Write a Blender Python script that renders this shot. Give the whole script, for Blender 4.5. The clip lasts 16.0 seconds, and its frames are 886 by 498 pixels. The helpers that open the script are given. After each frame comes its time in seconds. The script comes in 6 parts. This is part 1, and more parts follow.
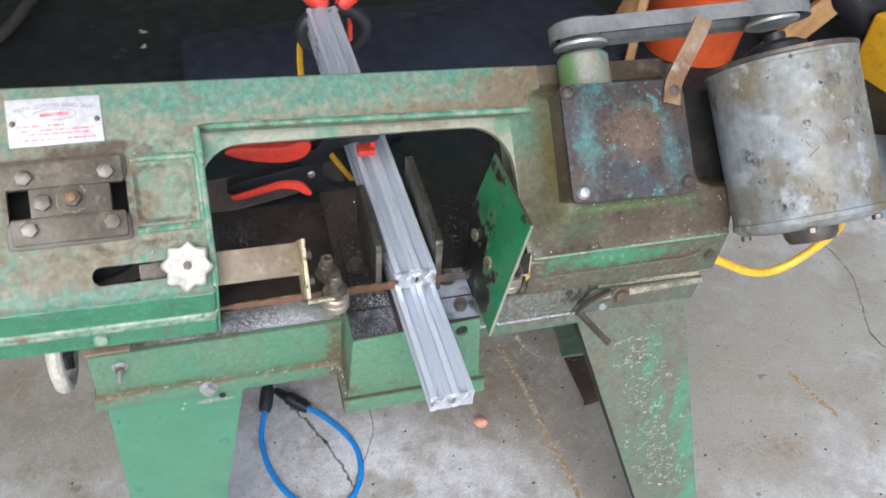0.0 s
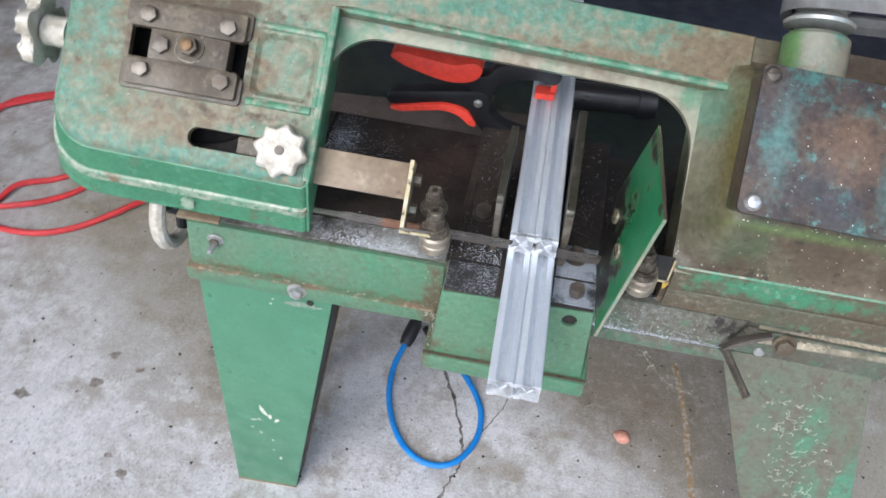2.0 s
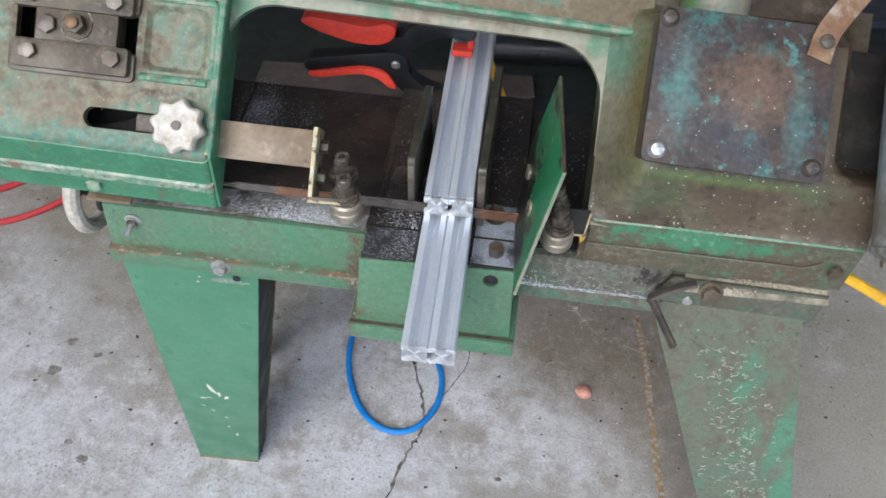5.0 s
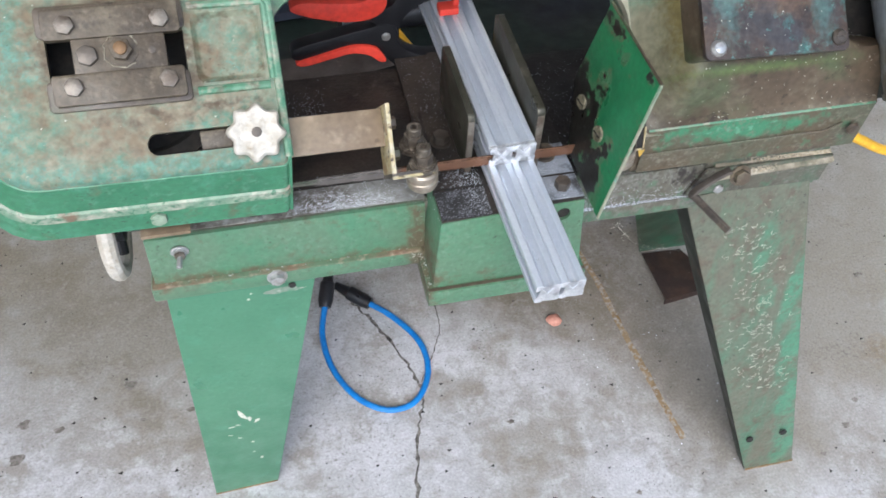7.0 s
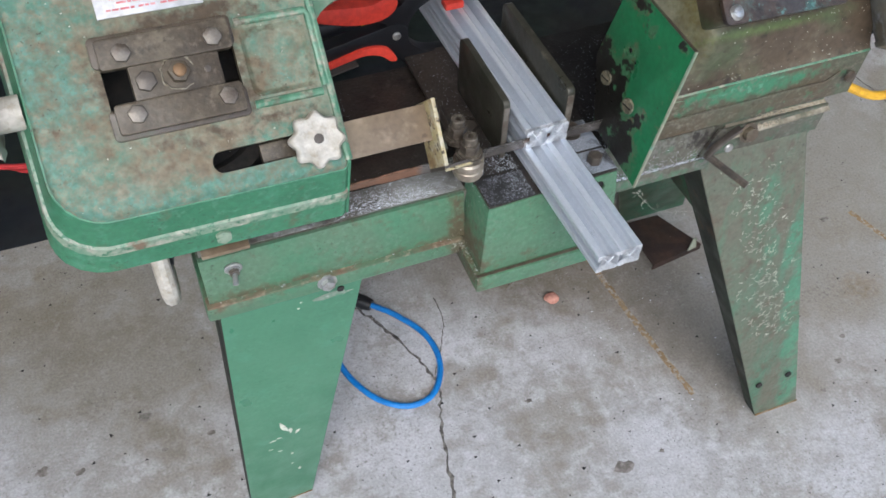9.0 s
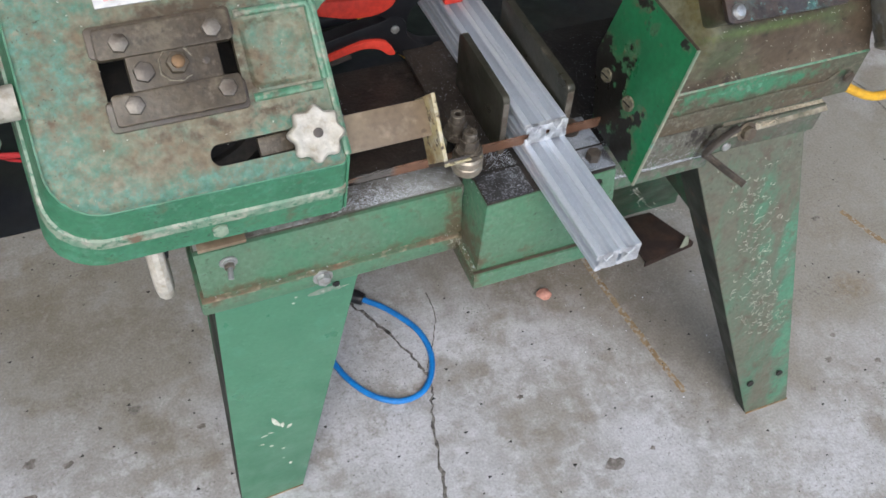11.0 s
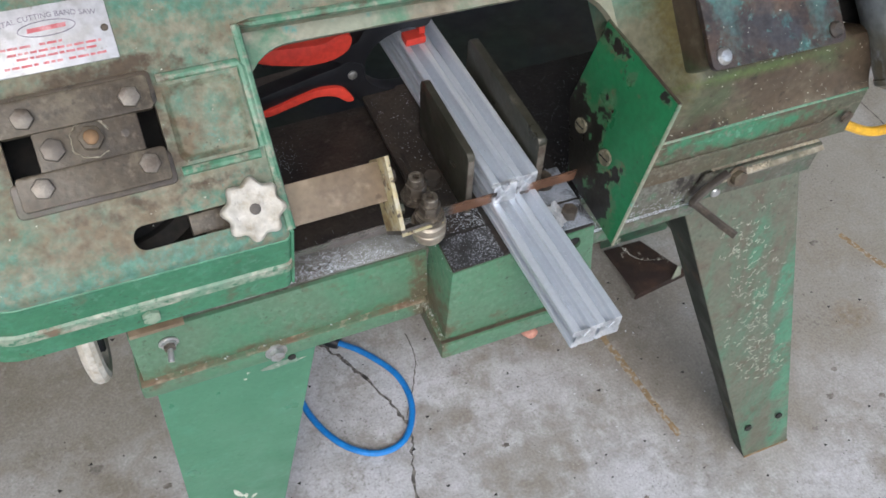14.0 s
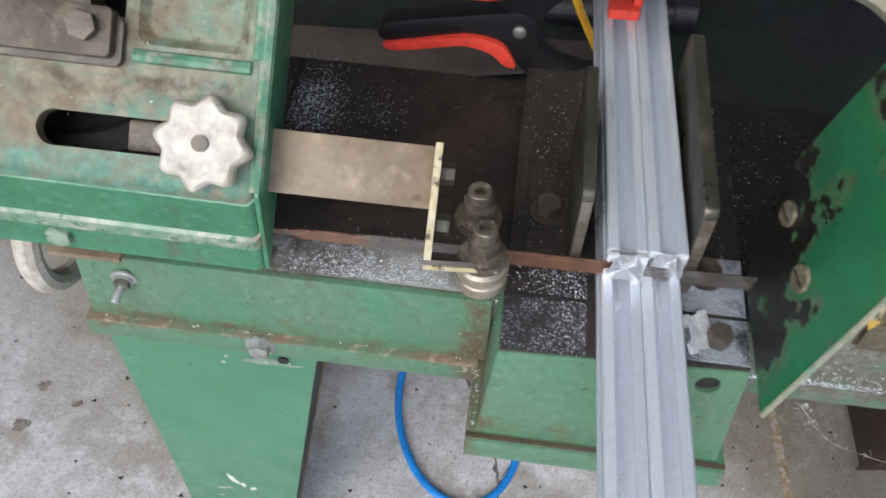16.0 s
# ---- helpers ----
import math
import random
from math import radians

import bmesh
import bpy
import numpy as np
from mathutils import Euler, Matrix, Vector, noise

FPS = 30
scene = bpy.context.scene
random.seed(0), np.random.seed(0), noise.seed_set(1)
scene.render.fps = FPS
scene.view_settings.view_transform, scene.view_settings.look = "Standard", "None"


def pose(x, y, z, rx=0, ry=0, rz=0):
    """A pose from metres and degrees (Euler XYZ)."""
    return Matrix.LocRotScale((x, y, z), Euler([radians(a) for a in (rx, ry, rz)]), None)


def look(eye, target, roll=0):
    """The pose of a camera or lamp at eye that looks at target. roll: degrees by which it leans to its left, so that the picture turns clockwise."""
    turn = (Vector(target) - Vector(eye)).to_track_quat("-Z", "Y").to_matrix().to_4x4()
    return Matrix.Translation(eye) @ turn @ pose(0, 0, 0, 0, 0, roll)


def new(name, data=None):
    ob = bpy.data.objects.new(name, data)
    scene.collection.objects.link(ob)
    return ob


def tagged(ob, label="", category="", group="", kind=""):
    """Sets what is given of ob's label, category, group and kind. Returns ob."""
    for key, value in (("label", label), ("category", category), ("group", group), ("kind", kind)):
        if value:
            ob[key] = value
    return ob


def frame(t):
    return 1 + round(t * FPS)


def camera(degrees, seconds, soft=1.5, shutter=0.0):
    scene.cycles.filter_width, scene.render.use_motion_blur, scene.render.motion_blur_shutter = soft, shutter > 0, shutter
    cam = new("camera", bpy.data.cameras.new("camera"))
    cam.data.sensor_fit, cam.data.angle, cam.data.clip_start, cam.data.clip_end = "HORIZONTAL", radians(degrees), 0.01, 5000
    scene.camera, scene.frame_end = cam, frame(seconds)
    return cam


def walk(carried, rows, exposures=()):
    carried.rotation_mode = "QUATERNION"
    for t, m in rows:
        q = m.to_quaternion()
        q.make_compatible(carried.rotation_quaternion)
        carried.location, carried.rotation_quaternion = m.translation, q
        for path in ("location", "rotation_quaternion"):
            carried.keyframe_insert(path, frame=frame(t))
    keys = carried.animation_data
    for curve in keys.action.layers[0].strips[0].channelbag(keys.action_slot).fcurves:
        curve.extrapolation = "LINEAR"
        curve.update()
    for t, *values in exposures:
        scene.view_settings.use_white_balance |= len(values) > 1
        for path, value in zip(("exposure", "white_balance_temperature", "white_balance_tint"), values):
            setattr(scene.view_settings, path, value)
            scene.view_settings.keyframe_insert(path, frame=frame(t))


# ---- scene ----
cam = camera(53.0, 16.0, soft=1.6, shutter=0.4)
METRES = 1.52
BASE = pose(-0.1747, -0.7689, 1.3669, -43.869, -3.697, -14.245)
ROWS = [
    (0.0, 0.0, 0.0, 0.0, 0.0, 0.0, 0.0),
    (0.5, 0.0435, -0.0113, -0.0257, 5.23, -0.11, -3.41),
    (1.0, 0.0332, 0.0492, -0.0101, 8.1, -1.52, -4.97),
    (1.5, 0.0361, 0.0912, 0.0045, 11.65, -3.11, -8.76),
    (2.0, 0.0933, 0.1, 0.003, 18.61, -4.7, -16.98),
    (2.5, 0.1364, 0.1148, 0.0018, 22.69, -5.87, -20.9),
    (3.0, 0.1528, 0.12, -0.0011, 22.47, -6.99, -20.01),
    (3.5, 0.1463, 0.1205, 0.0015, 22.52, -8.38, -19.53),
    (4.0, 0.141, 0.1233, 0.0038, 22.51, -8.28, -19.09),
    (4.5, 0.1537, 0.1283, 0.018, 21.27, -7.55, -17.09),
    (7.0, -0.0415, 0.0803, -0.0216, 2.24, -6.16, -0.1),
    (7.5, -0.0554, 0.0577, -0.0468, 2.69, -5.68, 0.77),
    (8.0, -0.0948, 0.0579, -0.033, 0.61, -5.44, 5.16),
    (8.5, -0.1178, 0.0624, -0.0258, -2.71, -6.07, 6.78),
    (11.0, -0.1301, 0.0699, -0.0206, -4.31, -7.03, 5.59),
    (11.5, -0.1292, 0.0688, -0.0203, -4.33, -6.85, 5.49),
    (12.0, -0.1248, 0.072, -0.0214, -4.21, -6.78, 5.27),
    (12.5, -0.1146, 0.0754, -0.0174, -4.46, -6.82, 5.75),
    (13.0, -0.1015, 0.0823, -0.0108, -4.42, -6.77, 6.31),
    (13.5, -0.0958, 0.0998, 0.0002, -4.29, -6.82, 6.4),
    (14.0, -0.1008, 0.1239, 0.0121, -4.57, -7.06, 6.82),
    (14.5, -0.0765, 0.1529, 0.0085, -2.85, -7.78, 5.82),
    (15.0, 0.0003, 0.1961, 0.006, 8.23, -7.09, -3.76),
    (15.5, 0.0123, 0.2482, 0.0176, 15.74, -8.09, -9.94),
    (16.0, -0.0075, 0.3064, 0.0181, 17.03, -9.0, -13.34),
]
EXPOSURES = [(t, e + 0.09, k - 60, 8) for t, e, k in ((0, 0.96, 5700), (0.5, 1.02, 5700), (1.5, 0.92, 5700), (2.5, 0.82, 5700), (3.5, 0.55, 5700), (4.7, 0.6, 5700), (6.8, 0.93, 5700), (7.5, 0.62, 5700), (8.5, 0.55, 5700), (11, 0.5, 5850), (12.5, 0.5, 5850), (13.5, 0.5, 5850), (14.5, 0.5, 5850), (15, 0.62, 5850), (15.5, 0.65, 5850), (16, 0.66, 5850))]
walk(cam, [(t, BASE @ pose(METRES * x, METRES * y, METRES * z, 90 + pitch, roll, yaw)) for t, x, y, z, yaw, pitch, roll in ROWS], EXPOSURES)

# ---- world and light ----
world = bpy.data.worlds.new("sky")
scene.world = world
world.use_nodes = True
wn = world.node_tree.nodes
sky = wn.new("ShaderNodeTexSky")
sky.sky_type = "NISHITA"
sky.sun_disc = False
sky.sun_elevation = radians(48)
sky.sun_rotation = radians(199.4)
sky.air_density = 1.2
sky.dust_density = 4.0
world.node_tree.links.new(sky.outputs[0], wn["Background"].inputs[0])
wn["Background"].inputs[1].default_value = 0.15
sun = new("sun", bpy.data.lights.new("sun", "SUN"))
sun.data.energy = 1.1
sun.data.angle = radians(58)
sun.data.color = (1.0, 0.97, 0.92)
sun.matrix_world = look((-1.2, -3.4, 4.2), (0, 0, 0))


# ---- materials ----
def material(name, base, spots=(), rough=0.6, metal=0.0, bump=0.15, bump_scale=180.0, grain=0.12, rough_var=0.15, spec=0.5, blots=(), patina=(), plane="xy"):
    """Principled material. spots: (colour, noise scale, threshold, softness[, detail]) laid one over another.
    blots: (u, v, radius u, radius v, colour, amount) in the plane named. patina: (colour, fine scale, coarse scale,
    threshold, softness, regions), a speckled layer that is denser in its (u, v, radius u, radius v, gain) regions."""
    m = bpy.data.materials.new(name)
    m.use_nodes = True
    nt = m.node_tree
    n, l = nt.nodes, nt.links
    b = n["Principled BSDF"]
    tc = n.new("ShaderNodeTexCoord")
    col = n.new("ShaderNodeRGB")
    col.outputs[0].default_value = (*base, 1)
    last = col.outputs[0]
    k = 0
    for sp in spots:
        c, scale, thr, soft = sp[:4]
        k += 1
        mp = n.new("ShaderNodeMapping")
        mp.inputs["Location"].default_value = (3.1 * k, 1.7 * k, 5.3 * k)
        if len(sp) > 4:
            mp.inputs["Scale"].default_value = sp[4]
        l.new(tc.outputs["Object"], mp.inputs[0])
        nz = n.new("ShaderNodeTexNoise")
        nz.inputs["Scale"].default_value = scale
        nz.inputs["Detail"].default_value = 7
        nz.inputs["Roughness"].default_value = 0.62
        l.new(mp.outputs[0], nz.inputs["Vector"])
        r = n.new("ShaderNodeMapRange")
        r.inputs["From Min"].default_value = thr - soft
        r.inputs["From Max"].default_value = thr + soft
        l.new(nz.outputs["Fac"], r.inputs["Value"])
        mx = n.new("ShaderNodeMixRGB")
        mx.inputs[2].default_value = (*c, 1)
        l.new(r.outputs[0], mx.inputs[0])
        l.new(last, mx.inputs[1])
        last = mx.outputs[0]
    iu, iv = "xyz".index(plane[0]), "xyz".index(plane[1])

    def ellipse(cx, cy, rx, ry):
        """Distance from the middle of an ellipse, 1 at its rim."""
        mp = n.new("ShaderNodeMapping")
        at, by = [0, 0, 0], [0, 0, 0]
        at[iu], at[iv], by[iu], by[iv] = -cx / rx, -cy / ry, 1 / rx, 1 / ry
        mp.inputs["Location"].default_value = at
        mp.inputs["Scale"].default_value = by
        l.new(tc.outputs["Object"], mp.inputs[0])
        ln = n.new("ShaderNodeVectorMath")
        ln.operation = "LENGTH"
        l.new(mp.outputs[0], ln.inputs[0])
        return ln.outputs["Value"]

    for cx, cy, rx, ry, c, amount in blots:
        # a stain or painted shade patch of its own shape, ragged by noise
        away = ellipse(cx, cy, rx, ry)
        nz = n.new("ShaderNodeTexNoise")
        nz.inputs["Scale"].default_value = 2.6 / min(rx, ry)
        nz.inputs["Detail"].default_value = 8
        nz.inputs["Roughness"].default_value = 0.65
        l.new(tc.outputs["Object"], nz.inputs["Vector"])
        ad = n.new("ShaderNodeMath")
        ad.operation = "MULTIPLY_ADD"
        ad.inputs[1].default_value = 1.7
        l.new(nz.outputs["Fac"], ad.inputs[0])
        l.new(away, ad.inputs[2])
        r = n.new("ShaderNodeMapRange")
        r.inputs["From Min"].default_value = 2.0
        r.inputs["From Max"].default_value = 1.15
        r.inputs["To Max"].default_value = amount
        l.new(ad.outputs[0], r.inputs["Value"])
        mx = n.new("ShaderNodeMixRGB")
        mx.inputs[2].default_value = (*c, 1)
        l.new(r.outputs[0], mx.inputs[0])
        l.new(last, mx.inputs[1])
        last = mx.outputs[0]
    for c, fine, coarse, thr, soft, regions in patina:
        k += 1
        total = None
        for scale, detail in ((fine, 3), (coarse, 5)):
            mp = n.new("ShaderNodeMapping")
            mp.inputs["Location"].default_value = (1.3 * k, 2.9 * k, 0.7 * k)
            l.new(tc.outputs["Object"], mp.inputs[0])
            nz = n.new("ShaderNodeTexNoise")
            nz.inputs["Scale"].default_value = scale
            nz.inputs["Detail"].default_value = detail
            nz.inputs["Roughness"].default_value = 0.65
            l.new(mp.outputs[0], nz.inputs["Vector"])
            if total is None:
                total = nz.outputs["Fac"]
            else:
                half = n.new("ShaderNodeMapRange")
                half.inputs["To Min"].default_value = 0.25
                half.inputs["To Max"].default_value = 0.75
                l.new(nz.outputs["Fac"], half.inputs["Value"])
                ad = n.new("ShaderNodeMath")
                l.new(total, ad.inputs[0])
                l.new(half.outputs[0], ad.inputs[1])
                total = ad.outputs[0]
        for cx, cy, rx, ry, gain in regions:
            r = n.new("ShaderNodeMapRange")
            r.interpolation_type = "SMOOTHSTEP"
            r.inputs["From Min"].default_value = 1.3
            r.inputs["From Max"].default_value = 0.3
            r.inputs["To Max"].default_value = gain
            l.new(ellipse(cx, cy, rx, ry), r.inputs["Value"])
            ad = n.new("ShaderNodeMath")
            l.new(total, ad.inputs[0])
            l.new(r.outputs[0], ad.inputs[1])
            total = ad.outputs[0]
        r = n.new("ShaderNodeMapRange")
        r.inputs["From Min"].default_value = thr - soft
        r.inputs["From Max"].default_value = thr + soft
        l.new(total, r.inputs["Value"])
        mx = n.new("ShaderNodeMixRGB")
        mx.inputs[2].default_value = (*c, 1)
        l.new(r.outputs[0], mx.inputs[0])
        l.new(last, mx.inputs[1])
        last = mx.outputs[0]
    g = n.new("ShaderNodeTexNoise")
    g.inputs["Scale"].default_value = bump_scale
    g.inputs["Detail"].default_value = 5
    l.new(tc.outputs["Object"], g.inputs["Vector"])
    gm = n.new("ShaderNodeMapRange")
    gm.inputs["From Min"].default_value = 0.3
    gm.inputs["From Max"].default_value = 0.7
    gm.inputs["To Min"].default_value = 1 - grain
    gm.inputs["To Max"].default_value = 1 + grain
    l.new(g.outputs["Fac"], gm.inputs["Value"])
    mul = n.new("ShaderNodeMixRGB")
    mul.blend_type = "MULTIPLY"
    mul.inputs[0].default_value = 1
    l.new(last, mul.inputs[1])
    l.new(gm.outputs[0], mul.inputs[2])
    l.new(mul.outputs[0], b.inputs["Base Color"])
    rm = n.new("ShaderNodeMapRange")
    rm.inputs["From Min"].default_value = 0.3
    rm.inputs["From Max"].default_value = 0.7
    rm.inputs["To Min"].default_value = max(rough - rough_var, 0.05)
    rm.inputs["To Max"].default_value = min(rough + rough_var, 1)
    g2 = n.new("ShaderNodeTexNoise")
    g2.inputs["Scale"].default_value = 22
    g2.inputs["Detail"].default_value = 6
    l.new(tc.outputs["Object"], g2.inputs["Vector"])
    l.new(g2.outputs["Fac"], rm.inputs["Value"])
    l.new(rm.outputs[0], b.inputs["Roughness"])
    b.inputs["Metallic"].default_value = metal
    b.inputs["Specular IOR Level"].default_value = spec
    if bump:
        bp = n.new("ShaderNodeBump")
        bp.inputs["Strength"].default_value = bump
        bp.inputs["Distance"].default_value = 0.002
        l.new(g.outputs["Fac"], bp.inputs["Height"])
        l.new(bp.outputs[0], b.inputs["Normal"])
    return m


GREEN = material("green_paint", (0.052, 0.185, 0.095), [((0.033, 0.145, 0.072), 12, 0.55, 0.12), ((0.06, 0.21, 0.12), 34, 0.6, 0.06)], 0.42, bump=0.12, patina=[((0.1, 0.085, 0.05), 40, 9, 1.2, 0.1, []), ((0.09, 0.22, 0.135), 130, 12, 1.15, 0.1, []), ((0.03, 0.06, 0.035), 240, 20, 1.2, 0.07, []), ((0.42, 0.44, 0.36), 260, 40, 1.34, 0.03, [])])
# grimy green, darkened to hold the shade behind the front legs
SHADED_GRIMY = material("shaded_grimy_green_paint", (0.04, 0.085, 0.05), [((0.06, 0.056, 0.038), 8, 0.5, 0.12), ((0.035, 0.13, 0.066), 11, 0.56, 0.08)], 0.48, patina=[((0.09, 0.078, 0.052), 80, 12, 1.16, 0.12, []), ((0.025, 0.03, 0.02), 200, 20, 1.2, 0.08, []), ((0.4, 0.4, 0.34), 330, 20, 1.34, 0.03, [])])
TEAL_AT = [(-0.425, 0.0, 0.05, 0.14, 0.16), (-0.1, 0.098, 0.28, 0.03, 0.15), (-0.3, -0.094, 0.16, 0.016, 0.14), (-0.235, 0.035, 0.035, 0.008, 0.12), (-0.25, -0.062, 0.06, 0.008, 0.1), (-0.24, 0.0, 0.025, 0.025, 0.05)]
FACE = material("worn_teal_paint", (0.205, 0.215, 0.15), [((0.225, 0.2, 0.14), 9, 0.52, 0.1), ((0.165, 0.2, 0.14), 30, 0.53, 0.08)], 0.5, bump=0.3, bump_scale=150, grain=0.2, spec=0.3, patina=[
    ((0.085, 0.185, 0.13), 80, 8, 1.1, 0.12, TEAL_AT),
    ((0.11, 0.225, 0.175), 200, 16, 1.22, 0.1, TEAL_AT),
    ((0.15, 0.118, 0.072), 60, 7, 1.17, 0.14, [(0.15, 0.08, 0.06, 0.05, 0.3), (-0.02, 0.062, 0.2, 0.01, 0.16), (-0.33, 0.005, 0.1, 0.085, 0.24), (-0.32, -0.075, 0.06, 0.02, 0.12), (0.08, 0.07, 0.09, 0.03, 0.15), (-0.21, 0.05, 0.02, 0.06, 0.1), (-0.42, 0.03, 0.02, 0.05, 0.1)]),
    ((0.075, 0.052, 0.03), 70, 12, 1.27, 0.12, [(-0.335, 0.008, 0.072, 0.056, 0.36), (-0.27, 0.046, 0.06, 0.012, 0.24), (-0.27, -0.02, 0.012, 0.04, 0.15), (-0.24, -0.026, 0.03, 0.006, 0.2), (-0.24, 0.026, 0.03, 0.006, 0.2), (-0.215, 0.0, 0.006, 0.03, 0.2), (-0.3, -0.052, 0.06, 0.01, 0.12), (-0.42, -0.06, 0.02, 0.03, 0.1), (-0.24, -0.045, 0.03, 0.006, 0.2)]),
    ((0.05, 0.037, 0.025), 280, 18, 1.26, 0.05, [(-0.235, 0.0, 0.04, 0.05, 0.06), (-0.42, 0.0, 0.05, 0.2, 0.05)]),
    ((0.36, 0.36, 0.3), 330, 26, 1.3, 0.04, []),
])
PALE = material("pale_worn_paint", (0.25, 0.26, 0.19), [((0.3, 0.27, 0.2), 12, 0.52, 0.1), ((0.1, 0.2, 0.12), 24, 0.58, 0.07), ((0.14, 0.1, 0.06), 13, 0.61, 0.08), ((0.12, 0.27, 0.22), 60, 0.65, 0.04)], 0.45)
# light green for rubbed lips and for highlights painted along edges
EDGE = material("rubbed_and_lit_green_edge", (0.15, 0.27, 0.18), [((0.07, 0.19, 0.11), 50, 0.5, 0.08), ((0.3, 0.29, 0.22), 70, 0.57, 0.06), ((0.1, 0.08, 0.05), 40, 0.62, 0.05)], 0.45)
BEADPAINT = material("worn_pale_bead_paint", (0.23, 0.29, 0.21), [((0.14, 0.24, 0.16), 40, 0.52, 0.08), ((0.36, 0.35, 0.28), 60, 0.56, 0.06), ((0.16, 0.11, 0.07), 26, 0.63, 0.05)], 0.45, patina=[((0.06, 0.16, 0.09), 150, 14, 1.08, 0.05, [])])
BROWN = material("oil_stained_casting", (0.088, 0.066, 0.043), [((0.052, 0.037, 0.024), 8, 0.5, 0.12), ((0.06, 0.085, 0.043), 11, 0.6, 0.07), ((0.13, 0.108, 0.073), 30, 0.62, 0.07), ((0.034, 0.024, 0.017), 60, 0.64, 0.05), ((0.55, 0.5, 0.38), 190, 0.745, 0.012)], 0.42, bump=0.25, bump_scale=140, grain=0.18)
CASTING = material("oil_brown_and_pale_casting", (0.088, 0.066, 0.043), [((0.052, 0.037, 0.024), 8, 0.5, 0.12), ((0.07, 0.085, 0.043), 11, 0.6, 0.07), ((0.13, 0.108, 0.073), 30, 0.62, 0.07), ((0.034, 0.024, 0.017), 60, 0.64, 0.05), ((0.55, 0.5, 0.38), 190, 0.74, 0.012)], 0.45, bump=0.25, bump_scale=140, grain=0.2, spec=0.35, blots=[(0.14, 0.0, 0.05, 0.12, (0.2, 0.195, 0.135), 0.85), (0.145, 0.03, 0.03, 0.03, (0.09, 0.2, 0.14), 0.7), (0.163, 0.0, 0.012, 0.08, (0.1, 0.08, 0.022), 0.85), (0.235, -0.068, 0.09, 0.006, (0.08, 0.12, 0.035), 0.7)])
COVER = material("tarnished_cover_plate", (0.042, 0.041, 0.045), [((0.06, 0.04, 0.03), 16, 0.5, 0.1), ((0.05, 0.115, 0.105), 34, 0.6, 0.05), ((0.085, 0.18, 0.165), 80, 0.64, 0.04), ((0.024, 0.021, 0.02), 40, 0.59, 0.06), ((0.5, 0.47, 0.4), 170, 0.735, 0.015)], 0.5, 0.0, bump=0.25, grain=0.25, spec=0.3, blots=[(0.245, 0.005, 0.04, 0.035, (0.13, 0.085, 0.055), 0.8), (0.185, 0.0, 0.014, 0.05, (0.08, 0.16, 0.15), 0.6), (0.28, -0.02, 0.012, 0.04, (0.07, 0.14, 0.13), 0.6)])
STEEL = material("grimy_dark_steel", (0.10, 0.085, 0.07), [((0.05, 0.042, 0.036), 20, 0.52, 0.1), ((0.19, 0.15, 0.11), 30, 0.62, 0.07)], 0.45, 0.4)
BEAM = material("dulled_green_paint", (0.08, 0.175, 0.1), [((0.095, 0.16, 0.098), 8, 0.5, 0.14), ((0.066, 0.178, 0.098), 16, 0.58, 0.1)], 0.45, bump=0.15, plane="xz", patina=[((0.1, 0.085, 0.05), 70, 9, 1.21, 0.13, [(-0.084, 0.56, 0.014, 0.06, 0.36), (-0.2, 0.552, 0.2, 0.006, 0.16), (-0.3, 0.55, 0.06, 0.012, 0.1), (-0.15, 0.6, 0.08, 0.01, 0.14)]), ((0.12, 0.2, 0.13), 150, 14, 1.14, 0.12, []), ((0.4, 0.4, 0.35), 420, 30, 1.34, 0.04, [(-0.084, 0.55, 0.012, 0.05, 0.18), (-0.1, 0.545, 0.04, 0.012, 0.1)]), ((0.04, 0.055, 0.035), 240, 22, 1.22, 0.07, [])])
LEGGREEN = material("leg_green_paint", (0.078, 0.205, 0.12), [((0.066, 0.183, 0.106), 7, 0.5, 0.12), ((0.08, 0.222, 0.135), 30, 0.62, 0.06)], 0.42, bump=0.12, grain=0.06, patina=[((0.1, 0.25, 0.155), 120, 14, 1.2, 0.1, []), ((0.052, 0.155, 0.088), 200, 10, 1.2, 0.1, []), ((0.36, 0.42, 0.33), 230, 30, 1.36, 0.03, [])])
RLEG = material("dusty_worn_leg_paint", (0.105, 0.125, 0.088), [((0.115, 0.105, 0.077), 8, 0.5, 0.12), ((0.075, 0.145, 0.092), 10, 0.58, 0.09, (3, 3, 0.6))], 0.5, bump=0.2, plane="xz", patina=[((0.072, 0.19, 0.115), 40, 14, 1.27, 0.16, [(0.394, 0.39, 0.014, 0.07, 0.4), (0.4235, 0.28, 0.018, 0.08, 0.45), (0.45, 0.168, 0.022, 0.08, 0.45), (0.475, 0.06, 0.024, 0.08, 0.42), (0.335, 0.46, 0.014, 0.05, 0.34), (0.36, 0.37, 0.016, 0.05, 0.3)]), ((0.095, 0.076, 0.053), 60, 14, 1.12, 0.12, []), ((0.16, 0.175, 0.135), 200, 18, 1.2, 0.1, []), ((0.045, 0.045, 0.032), 240, 26, 1.2, 0.07, []), ((0.42, 0.42, 0.36), 330, 24, 1.32, 0.04, [])])
